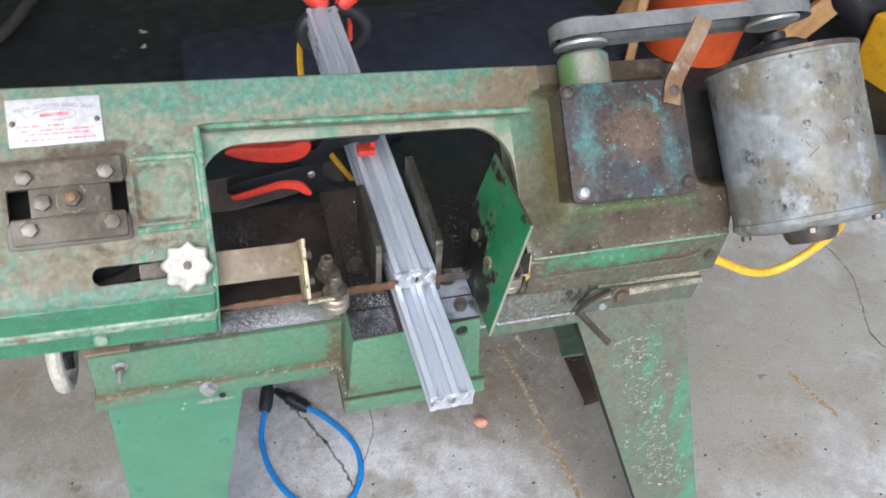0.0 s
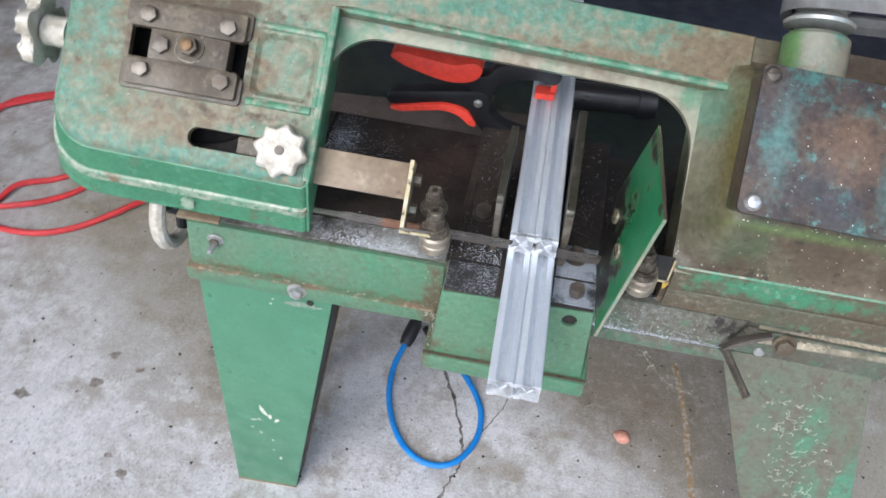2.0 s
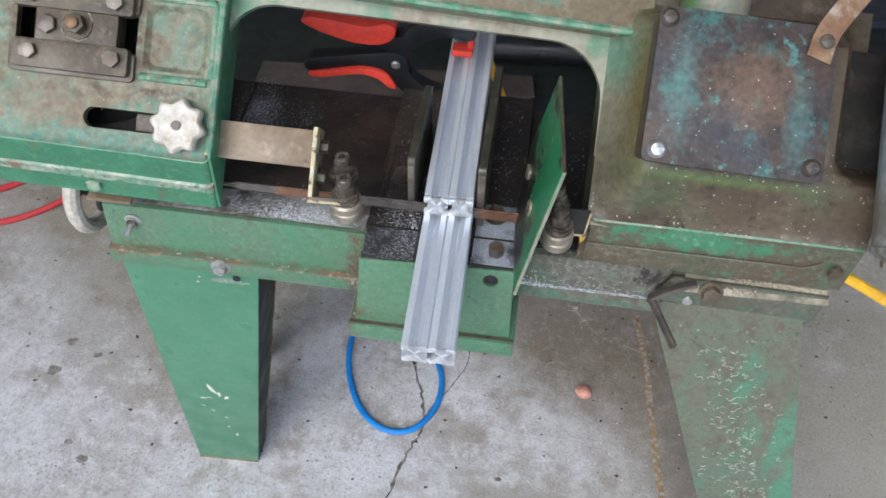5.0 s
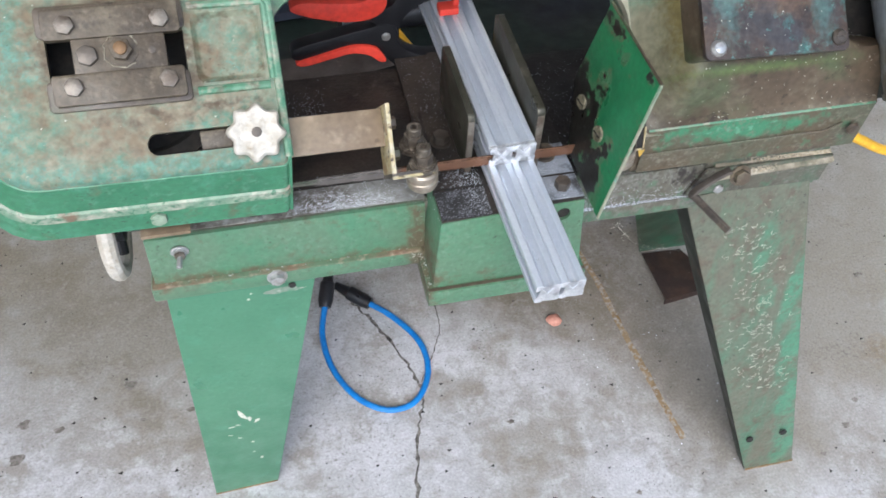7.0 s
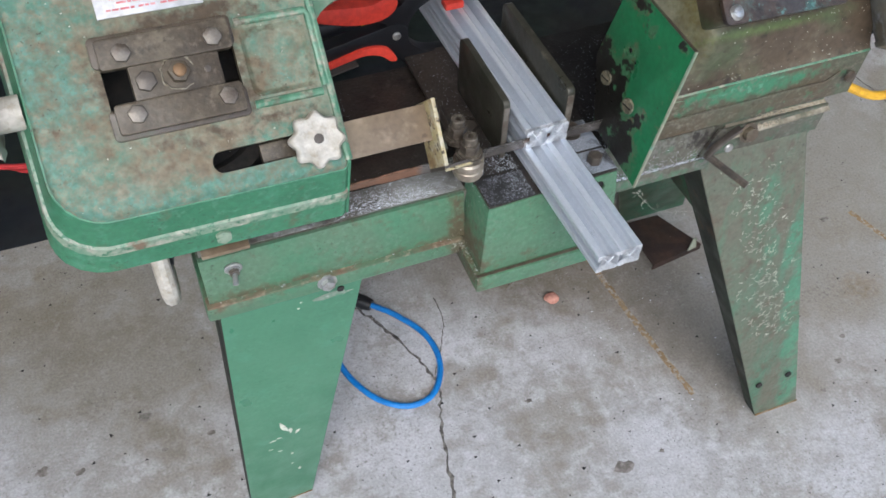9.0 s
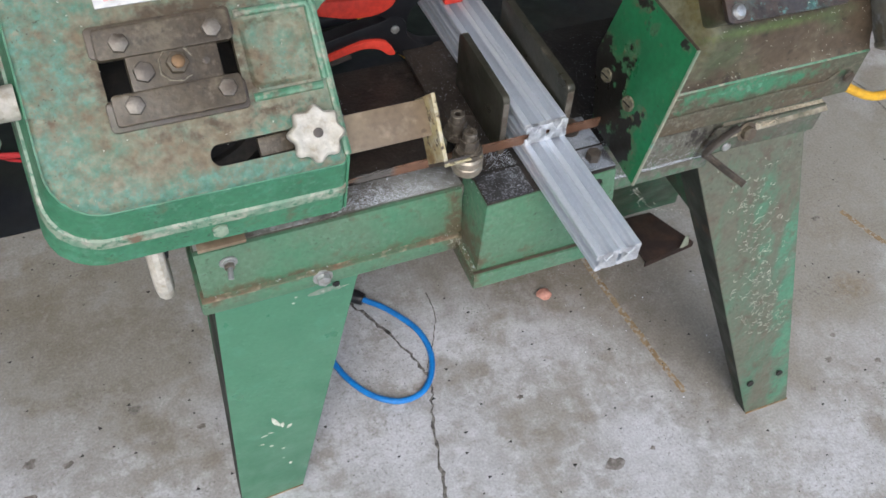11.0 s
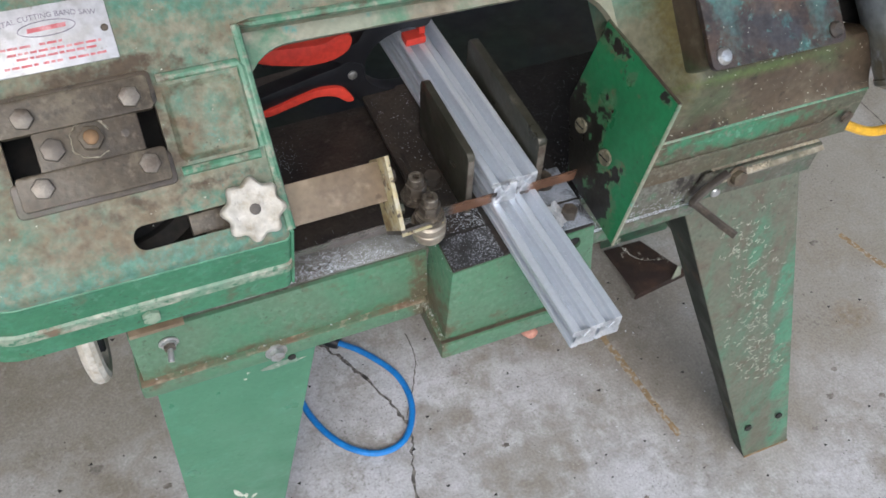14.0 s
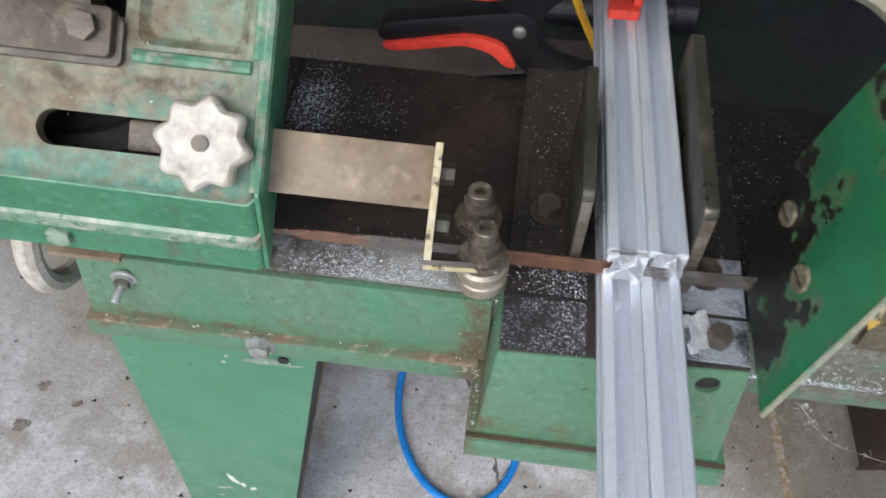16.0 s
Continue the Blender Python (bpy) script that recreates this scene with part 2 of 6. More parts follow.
GUIDE = material("greasy_brown_steel", (0.085, 0.066, 0.043), [((0.055, 0.041, 0.027), 14, 0.5, 0.1), ((0.12, 0.098, 0.066), 34, 0.6, 0.07)], 0.45, 0.0, bump=0.25, bump_scale=200, grain=0.2, spec=0.35, patina=[((0.135, 0.112, 0.078), 160, 20, 1.16, 0.12, []), ((0.035, 0.026, 0.018), 230, 26, 1.2, 0.1, []), ((0.5, 0.47, 0.38), 420, 40, 1.37, 0.03, [])])
FRONT = material("rubbed_green_front_wall", (0.085, 0.075, 0.05), [((0.07, 0.09, 0.055), 10, 0.52, 0.1), ((0.085, 0.062, 0.038), 14, 0.54, 0.08)], 0.45, bump=0.2, spec=0.35, patina=[((0.05, 0.17, 0.09), 40, 12, 1.2, 0.09, [(0.24, -0.122, 0.07, 0.011, 0.32), (0.33, -0.122, 0.04, 0.011, 0.16), (0.19, -0.118, 0.05, 0.006, 0.16)]), ((0.1, 0.24, 0.15), 130, 20, 1.25, 0.05, [(0.24, -0.121, 0.06, 0.008, 0.2)]), ((0.16, 0.145, 0.11), 200, 20, 1.16, 0.12, []), ((0.04, 0.03, 0.02), 150, 22, 1.2, 0.1, []), ((0.5, 0.46, 0.36), 330, 30, 1.34, 0.03, [])])
DUSTED = material("dust_covered_green_bed", (0.1, 0.095, 0.07), [((0.078, 0.072, 0.052), 12, 0.5, 0.12), ((0.07, 0.12, 0.075), 14, 0.56, 0.09)], 0.6, bump=0.25, plane="xz", patina=[((0.065, 0.155, 0.088), 60, 10, 1.18, 0.12, [(0.17, 0.554, 0.1, 0.008, 0.18)]), ((0.15, 0.145, 0.125), 160, 14, 1.12, 0.12, [(0.14, 0.6, 0.08, 0.016, 0.1)]), ((0.45, 0.45, 0.43), 420, 22, 1.29, 0.05, [(0.13, 0.595, 0.08, 0.016, 0.08)]), ((0.025, 0.02, 0.016), 120, 16, 1.24, 0.09, [(0.215, 0.59, 0.025, 0.025, 0.25)])])
# near-black leg paint: shade inside the folded legs put into the colour
SHADED = material("shaded_black_paint", (0.018, 0.02, 0.016), [((0.03, 0.045, 0.03), 14, 0.54, 0.1), ((0.07, 0.045, 0.025), 30, 0.64, 0.06)], 0.6, bump=0.2, spec=0.3)
BED = material("oily_dark_bed", (0.024, 0.021, 0.0185), [((0.04, 0.031, 0.025), 11, 0.53, 0.1), ((0.012, 0.011, 0.01), 22, 0.56, 0.08)], 0.5, 0.0, bump=0.35, bump_scale=320, grain=0.25, spec=0.3, blots=[(0.13, 0.0, 0.14, 0.2, (0.009, 0.009, 0.01), 0.95)], patina=[((0.075, 0.063, 0.055), 90, 14, 1.22, 0.1, []), ((0.3, 0.31, 0.34), 420, 12, 1.32, 0.04, [])])
BOLT = material("greyed_bolt_steel", (0.17, 0.15, 0.125), [((0.085, 0.065, 0.048), 60, 0.53, 0.1)], 0.45, 0.4, bump_scale=500)
BRIGHT = material("zinc_plated_steel", (0.5, 0.5, 0.49), [((0.3, 0.27, 0.22), 120, 0.6, 0.1)], 0.32, 0.8, bump_scale=500)
TAN = material("varnished_tan_bar", (0.26, 0.2, 0.13), [((0.165, 0.12, 0.075), 9, 0.53, 0.12), ((0.28, 0.22, 0.15), 40, 0.62, 0.08), ((0.1, 0.07, 0.045), 60, 0.68, 0.05)], 0.5, 0.1, bump=0.05)
CREAM = material("chipped_cream_paint", (0.4, 0.33, 0.17), [((0.45, 0.41, 0.3), 60, 0.55, 0.08), ((0.06, 0.042, 0.028), 90, 0.585, 0.03), ((0.22, 0.14, 0.055), 50, 0.6, 0.06)], 0.5)
WHITE = material("dirty_white_enamel", (0.52, 0.49, 0.43), [((0.4, 0.36, 0.29), 45, 0.52, 0.1)], 0.45, bump=0.35, patina=[((0.3, 0.25, 0.18), 110, 30, 1.16, 0.14, []), ((0.12, 0.09, 0.06), 230, 40, 1.27, 0.08, [])])
ALU = material("anodised_aluminium", (0.66, 0.7, 0.76), [((0.55, 0.595, 0.67), 3, 0.53, 0.12, (9, 0.3, 9)), ((0.82, 0.84, 0.87), 10, 0.63, 0.06, (6, 0.25, 6)), ((0.38, 0.43, 0.51), 16, 0.66, 0.05, (9, 0.5, 9))], 0.34, 0.4, bump=0.03, bump_scale=260, grain=0.04, rough_var=0.08)
ALU_CUT = material("fresh_cut_aluminium", (0.72, 0.73, 0.75), [((0.55, 0.56, 0.59), 200, 0.55, 0.1)], 0.42, 0.4, bump=0.2, bump_scale=700)
CHIP = material("aluminium_chips", (0.7, 0.73, 0.79), [], 0.35, 0.5, bump=0)
MOTOR = material("grey_motor_paint", (0.18, 0.185, 0.168), [((0.225, 0.245, 0.255), 9, 0.5, 0.1), ((0.135, 0.11, 0.07), 10, 0.545, 0.08), ((0.06, 0.052, 0.042), 30, 0.62, 0.04), ((0.28, 0.29, 0.29), 42, 0.62, 0.06), ((0.035, 0.03, 0.027), 60, 0.675, 0.025)], 0.5, 0.0, bump=0.3, bump_scale=120, grain=0.2)
CAST_ALU = material("cast_pulley_metal", (0.42, 0.43, 0.4), [((0.3, 0.3, 0.27), 40, 0.55, 0.1)], 0.4, 0.6)
RUBBER = material("grey_rubber_belt", (0.16, 0.16, 0.155), [((0.1, 0.1, 0.1), 30, 0.55, 0.1)], 0.7)
BLACK = material("black_plastic", (0.008, 0.008, 0.01), [((0.018, 0.018, 0.021), 30, 0.6, 0.1)], 0.4, bump=0.05)
BLACK2 = material("charcoal_plastic", (0.016, 0.017, 0.02), [((0.011, 0.011, 0.013), 30, 0.55, 0.1)], 0.45, bump=0.05)
RED = material("soft_red_grip", (0.72, 0.06, 0.035), [((0.6, 0.045, 0.03), 40, 0.56, 0.1)], 0.45, bump=0.05)
YELLOW = material("yellow_plastic", (0.75, 0.42, 0.015), [((0.6, 0.32, 0.02), 30, 0.58, 0.1)], 0.45)
BLUE = material("blue_cord", (0.015, 0.18, 0.52), [((0.01, 0.14, 0.42), 40, 0.56, 0.1)], 0.45)
REDCORD = material("red_cord", (0.52, 0.035, 0.04), [((0.4, 0.03, 0.03), 40, 0.56, 0.1)], 0.45)
# black for dirt, and for shade painted inside holes and the head
DARK = material("black_dirt_and_shade", (0.012, 0.011, 0.01), [((0.03, 0.025, 0.02), 60, 0.58, 0.1)], 0.85)
PAINT_CHIP = material("bare_pale_scratch", (0.6, 0.6, 0.5), [((0.4, 0.42, 0.34), 160, 0.55, 0.1)], 0.6, bump=0)
SILVER = material("nameplate_aluminium", (0.47, 0.465, 0.475), [((0.38, 0.36, 0.34), 50, 0.56, 0.1), ((0.25, 0.21, 0.17), 90, 0.67, 0.05)], 0.45, 0.2)
INK = material("faded_red_ink", (0.5, 0.12, 0.13), [((0.55, 0.3, 0.3), 160, 0.55, 0.1)], 0.6, bump=0)
INK2 = material("grey_ink", (0.17, 0.14, 0.18), [((0.32, 0.29, 0.31), 160, 0.56, 0.1)], 0.6, bump=0)
ORANGE = material("orange_plastic", (0.62, 0.1, 0.025), [((0.45, 0.07, 0.02), 12, 0.56, 0.1)], 0.45)
WOOD = material("raw_pine", (0.42, 0.24, 0.1), [((0.3, 0.16, 0.06), 30, 0.54, 0.1, (1, 1, 0.15)), ((0.5, 0.32, 0.15), 14, 0.6, 0.1)], 0.65)
NAVY = material("navy_fabric", (0.011, 0.015, 0.028), [((0.016, 0.02, 0.036), 20, 0.55, 0.1)], 0.8)
SLATE = material("blue_grey_plastic", (0.2, 0.26, 0.32), [((0.15, 0.2, 0.25), 20, 0.56, 0.1)], 0.5)
TARP = material("dark_green_tarp", (0.007, 0.014, 0.011), [((0.011, 0.012, 0.01), 6, 0.52, 0.1), ((0.007, 0.009, 0.014), 3, 0.55, 0.08), ((0.12, 0.12, 0.08), 120, 0.765, 0.015)], 0.65, bump=0.4, bump_scale=60)
CARD = material("dusty_brown_cardboard", (0.066, 0.052, 0.045), [((0.042, 0.033, 0.028), 9, 0.52, 0.12), ((0.11, 0.088, 0.072), 60, 0.68, 0.05)], 0.8)
STONE = material("pink_stone", (0.5, 0.26, 0.2), [((0.42, 0.19, 0.14), 60, 0.52, 0.1)], 0.8, bump=0.4)
# patches under the saw and to the sides hold painted shade besides stains
CONCRETE = material("stained_shaded_concrete", (0.4, 0.398, 0.4), [((0.335, 0.328, 0.32), 3.0, 0.5, 0.08), ((0.27, 0.25, 0.22), 1.7, 0.57, 0.06), ((0.46, 0.46, 0.472), 7, 0.54, 0.1), ((0.28, 0.262, 0.235), 14, 0.59, 0.07), ((0.47, 0.47, 0.482), 34, 0.56, 0.09), ((0.24, 0.22, 0.19), 5.5, 0.6, 0.05)], 0.8, bump=0.4, bump_scale=240, grain=0.15, blots=[(0.36, 0.14, 0.2, 0.2, (0.15, 0.115, 0.075), 0.8), (-0.72, 0.42, 0.35, 0.2, (0.2, 0.175, 0.125), 0.75), (-0.5, 0.25, 0.3, 0.22, (0.18, 0.16, 0.12), 0.75), (0.75, 0.15, 0.2, 0.1, (0.26, 0.22, 0.165), 0.6), (0.69, -0.06, 0.1, 0.06, (0.25, 0.22, 0.175), 0.7), (0.41, -0.02, 0.085, 0.2, (0.075, 0.06, 0.046), 0.9), (0.2, 0.24, 0.22, 0.16, (0.12, 0.095, 0.06), 0.85), (-0.3, 0.5, 0.3, 0.15, (0.2, 0.18, 0.14), 0.7), (0.15, 0.32, 0.3, 0.14, (0.2, 0.175, 0.14), 0.7), (0.66, 0.1, 0.4, 0.4, (0.24, 0.22, 0.185), 0.8), (1.0, 0.3, 0.5, 0.4, (0.25, 0.235, 0.2), 0.8), (0.45, -0.1, 0.14, 0.2, (0.26, 0.24, 0.205), 0.6), (0.76, -0.04, 0.05, 0.035, (0.2, 0.15, 0.09), 0.6)], patina=[
    ((0.28, 0.265, 0.24), 80, 3, 1.16, 0.14, []),
    ((0.16, 0.145, 0.125), 150, 5, 1.2, 0.1, []),
    ((0.055, 0.05, 0.043), 260, 5, 1.22, 0.05, []),
    ((0.56, 0.55, 0.535), 260, 8, 1.27, 0.06, []),
])
CRACKED = material("crumbled_crack", (0.075, 0.068, 0.06), [((0.2, 0.185, 0.165), 120, 0.52, 0.08), ((0.03, 0.027, 0.024), 60, 0.58, 0.06)], 0.9)
FAINTRUST = material("faint_rust_stain", (0.27, 0.195, 0.11), [((0.2, 0.13, 0.06), 40, 0.55, 0.1), ((0.34, 0.32, 0.29), 130, 0.55, 0.07)], 0.85)
OILSPOT = material("oil_spot", (0.13, 0.115, 0.1), [((0.25, 0.23, 0.21), 90, 0.52, 0.1), ((0.07, 0.06, 0.05), 60, 0.6, 0.08)], 0.7)
PLASTER = material("garage_wall_paint", (0.55, 0.53, 0.5), [((0.48, 0.46, 0.43), 2, 0.55, 0.1)], 0.8)
RUSTLINE = material("rust_stain", (0.2, 0.115, 0.04), [((0.26, 0.2, 0.13), 60, 0.5, 0.1), ((0.13, 0.075, 0.03), 30, 0.58, 0.08)], 0.85)


# ---- mesh helpers ----
def link(name, bm, mat, parent=None, label="", smooth=True, m=None):
    """Links a bmesh as one mesh object under parent."""
    me = bpy.data.meshes.new(name)
    bmesh.ops.recalc_face_normals(bm, faces=bm.faces)
    bm.to_mesh(me)
    bm.free()
    me.materials.append(mat)
    if smooth:
        me.polygons.foreach_set("use_smooth", [True] * len(me.polygons))
        me.set_sharp_from_angle(angle=radians(35))
    ob = new(name, me)
    if m is not None:
        ob.matrix_basis = m
    if parent:
        ob.parent = parent
    if label:
        ob["label"] = label
    return ob


def part(name, bm, mat, parent, label="", m=None):
    return link(name, bm, mat, parent, label, True, m)


def empty(name, m=None):
    ob = new(name)
    ob.empty_display_size = 0.05
    if m is not None:
        ob.matrix_basis = m
    return ob


def bevelled(bm, w, seg=2, angle=30):
    if w:
        es = [e for e in bm.edges if len(e.link_faces) == 2 and e.calc_face_angle(0) > radians(angle)]
        bmesh.ops.bevel(bm, geom=es, offset=w, segments=seg, profile=0.6, affect="EDGES", clamp_overlap=True)
    return bm


def box(x0, x1, y0, y1, z0, z1, w=0.001, bm=None, seg=2):
    own = bmesh.new()
    bmesh.ops.create_cube(own, size=1)
    for v in own.verts:
        v.co = ((x0 + x1) / 2 + v.co.x * (x1 - x0), (y0 + y1) / 2 + v.co.y * (y1 - y0), (z0 + z1) / 2 + v.co.z * (z1 - z0))
    bevelled(own, w, seg)
    return merged(bm, own)


def merged(bm, own):
    if bm is None:
        return own
    me = bpy.data.meshes.new("tmp")
    own.to_mesh(me)
    own.free()
    bm.from_mesh(me)
    bpy.data.meshes.remove(me)
    return bm


def hexa(bottom, top, w=0.001, bm=None):
    """A solid between two four-cornered outlines."""
    own = bmesh.new()
    a = [own.verts.new(p) for p in bottom]
    b = [own.verts.new(p) for p in top]
    n = len(a)
    own.faces.new(a[::-1])
    own.faces.new(b)
    for i in range(n):
        own.faces.new((a[i], a[(i + 1) % n], b[(i + 1) % n], b[i]))
    bmesh.ops.recalc_face_normals(own, faces=own.faces)
    bevelled(own, w)
    return merged(bm, own)


def prism(outline, lift, w=0.0, bm=None, base=0.0, seg=2):
    """Extrudes an (x, y) outline from z=base by the vector lift."""
    d = Vector(lift)
    return hexa([(x, y, base) for x, y in outline], [(x + d.x, y + d.y, base + d.z) for x, y in outline], w, bm)


def rounded(pts, seg=6):
    """(x, y, radius) corners to an outline."""
    out = []
    n = len(pts)
    for i in range(n):
        p, r = Vector(pts[i][:2]), pts[i][2]
        a, b = Vector(pts[i - 1][:2]) - p, Vector(pts[(i + 1) % n][:2]) - p
        if r <= 0:
            out.append(tuple(p))
            continue
        a.normalize(), b.normalize()
        half = a.angle(b) / 2
        d = r / math.tan(half)
        c = p + (a + b).normalized() * (r / math.sin(half))
        s, e = p + a * d - c, p + b * d - c
        for k in range(seg + 1):
            t = k / seg
            u = (s * (1 - t) + e * t).normalized() * r
            out.append(tuple(c + u))
    return out


def lathe(profile, m=None, n=28, bm=None):
    """Turns (radius, height) points round the z axis."""
    own = bmesh.new()
    rings = []
    for r, h in profile:
        if r < 1e-6:
            rings.append([own.verts.new((0, 0, h))])
        else:
            rings.append([own.verts.new((r * math.cos(2 * math.pi * k / n), r * math.sin(2 * math.pi * k / n), h)) for k in range(n)])
    for a, b in zip(rings, rings[1:]):
        for k in range(n):
            q = [a[k % len(a)], a[(k + 1) % len(a)], b[(k + 1) % len(b)], b[k % len(b)]]
            q = list(dict.fromkeys(q))
            if len(q) > 2:
                own.faces.new(q)
    if m is not None:
        own.transform(m)
    return merged(bm, own)


def hex_bolt(r, h, m=None, bm=None, washer=0.0):
    own = bmesh.new()
    if washer:
        own = lathe([(0, 0), (washer, 0), (washer, 0.0016), (0, 0.0016)], None, 20, own)
    c = bmesh.new()
    bmesh.ops.create_cone(c, cap_ends=True, segments=6, radius1=r, radius2=r, depth=h)
    bmesh.ops.translate(c, verts=c.verts, vec=(0, 0, h / 2 + (0.0016 if washer else 0)))
    bevelled(c, r * 0.12, 2)
    own = merged(own, c)
    if m is not None:
        own.transform(m)
    return merged(bm, own)


def smooth_path(pts, per=8, closed=False):
    """A rounded path through the points."""
    p = [Vector(q) for q in pts]
    n = len(p)
    out = []
    for i in range(n if closed else n - 1):
        a = p[(i - 1) % n] if closed or i else p[0] * 2 - p[1]
        b, c = p[i], p[(i + 1) % n]
        d = p[(i + 2) % n] if closed or i + 2 < n else p[-1] * 2 - p[-2]
        for k in range(per):
            t = k / per
            out.append(0.5 * ((2 * b) + (c - a) * t + (2 * a - 5 * b + 4 * c - d) * t * t + (3 * b - a - 3 * c + d) * t ** 3))
    if not closed:
        out.append(p[-1])
    return out


def tube(path, r, n=10, bm=None, flat=1.0, closed=False):
    """A round bar along a path; r may be a list, one radius a point."""
    own = bmesh.new()
    rings = []
    up = Vector((0, 0, 1))
    m = len(path)
    for i, p in enumerate(path):
        t = (path[(i + 1) % m] - path[i - 1]) if closed else (path[min(i + 1, m - 1)] - path[max(i - 1, 0)])
        t.normalize()
        if abs(t.dot(up)) > 0.95:
            up = Vector((0, 1, 0)) if abs(t.y) < 0.9 else Vector((1, 0, 0))
        s = t.cross(up).normalized()
        u = s.cross(t)
        up = u
        rr = r[i] if isinstance(r, (list, tuple)) else r
        rings.append([own.verts.new(p + (s * math.cos(a) + u * math.sin(a) * flat) * rr) for a in (2 * math.pi * k / n for k in range(n))])
    pairs = list(zip(rings, rings[1:])) + ([(rings[-1], rings[0])] if closed else [])
    for a, b in pairs:
        for k in range(n):
            own.faces.new((a[k], a[(k + 1) % n], b[(k + 1) % n], b[k]))
    if not closed:
        own.faces.new(rings[0][::-1])
        own.faces.new(rings[-1])
    return merged(bm, own)


def cut(bm, *cutters):
    """Takes the cutters' solids out of bm."""
    def ob_of(b):
        me = bpy.data.meshes.new("tmp")
        bmesh.ops.recalc_face_normals(b, faces=b.faces)
        b.to_mesh(me)
        b.free()
        return new("tmp", me)
    a = ob_of(bm)
    tools = [ob_of(c) for c in cutters]
    for t in tools:
        md = a.modifiers.new("cut", "BOOLEAN")
        md.operation, md.object, md.solver = "DIFFERENCE", t, "EXACT"
    got = bmesh.new()
    got.from_object(a, bpy.context.evaluated_depsgraph_get())
    for o in (a, *tools):
        me = o.data
        bpy.data.objects.remove(o)
        bpy.data.meshes.remove(me)
    return got


def flakes(name, spots, size, mat, parent, label, seed, thick=0.35):
    """Many small tilted flakes at the (point, normal axis) spots, as one mesh."""
    rnd = random.Random(seed)
    vs, fs = [], []
    for p in spots:
        r = size * (0.35 + rnd.random() ** 2 * 1.3)
        a = rnd.random() * 6.28
        k = len(vs)
        h = r * thick * rnd.random()
        for j in range(3):
            b = a + j * 2.1 + rnd.random() * 0.6
            vs.append((p[0] + r * math.cos(b), p[1] + r * math.sin(b) * 0.8, p[2] + h * (j == 1) + 0.0002))
        vs.append((p[0], p[1], p[2] + r * thick + 0.0003))
        fs += [(k, k + 1, k + 3), (k + 1, k + 2, k + 3), (k + 2, k, k + 3), (k, k + 2, k + 1)]
    me = bpy.data.meshes.new(name)
    me.from_pydata(vs, [], fs)
    me.materials.append(mat)
    ob = new(name, me)
    if parent:
        ob.parent = parent
    tagged(ob, label, "", "", "stuff")
    return ob


X90 = pose(0, 0, 0, 90, 0, 0)
Y90 = pose(0, 0, 0, 0, 90, 0)


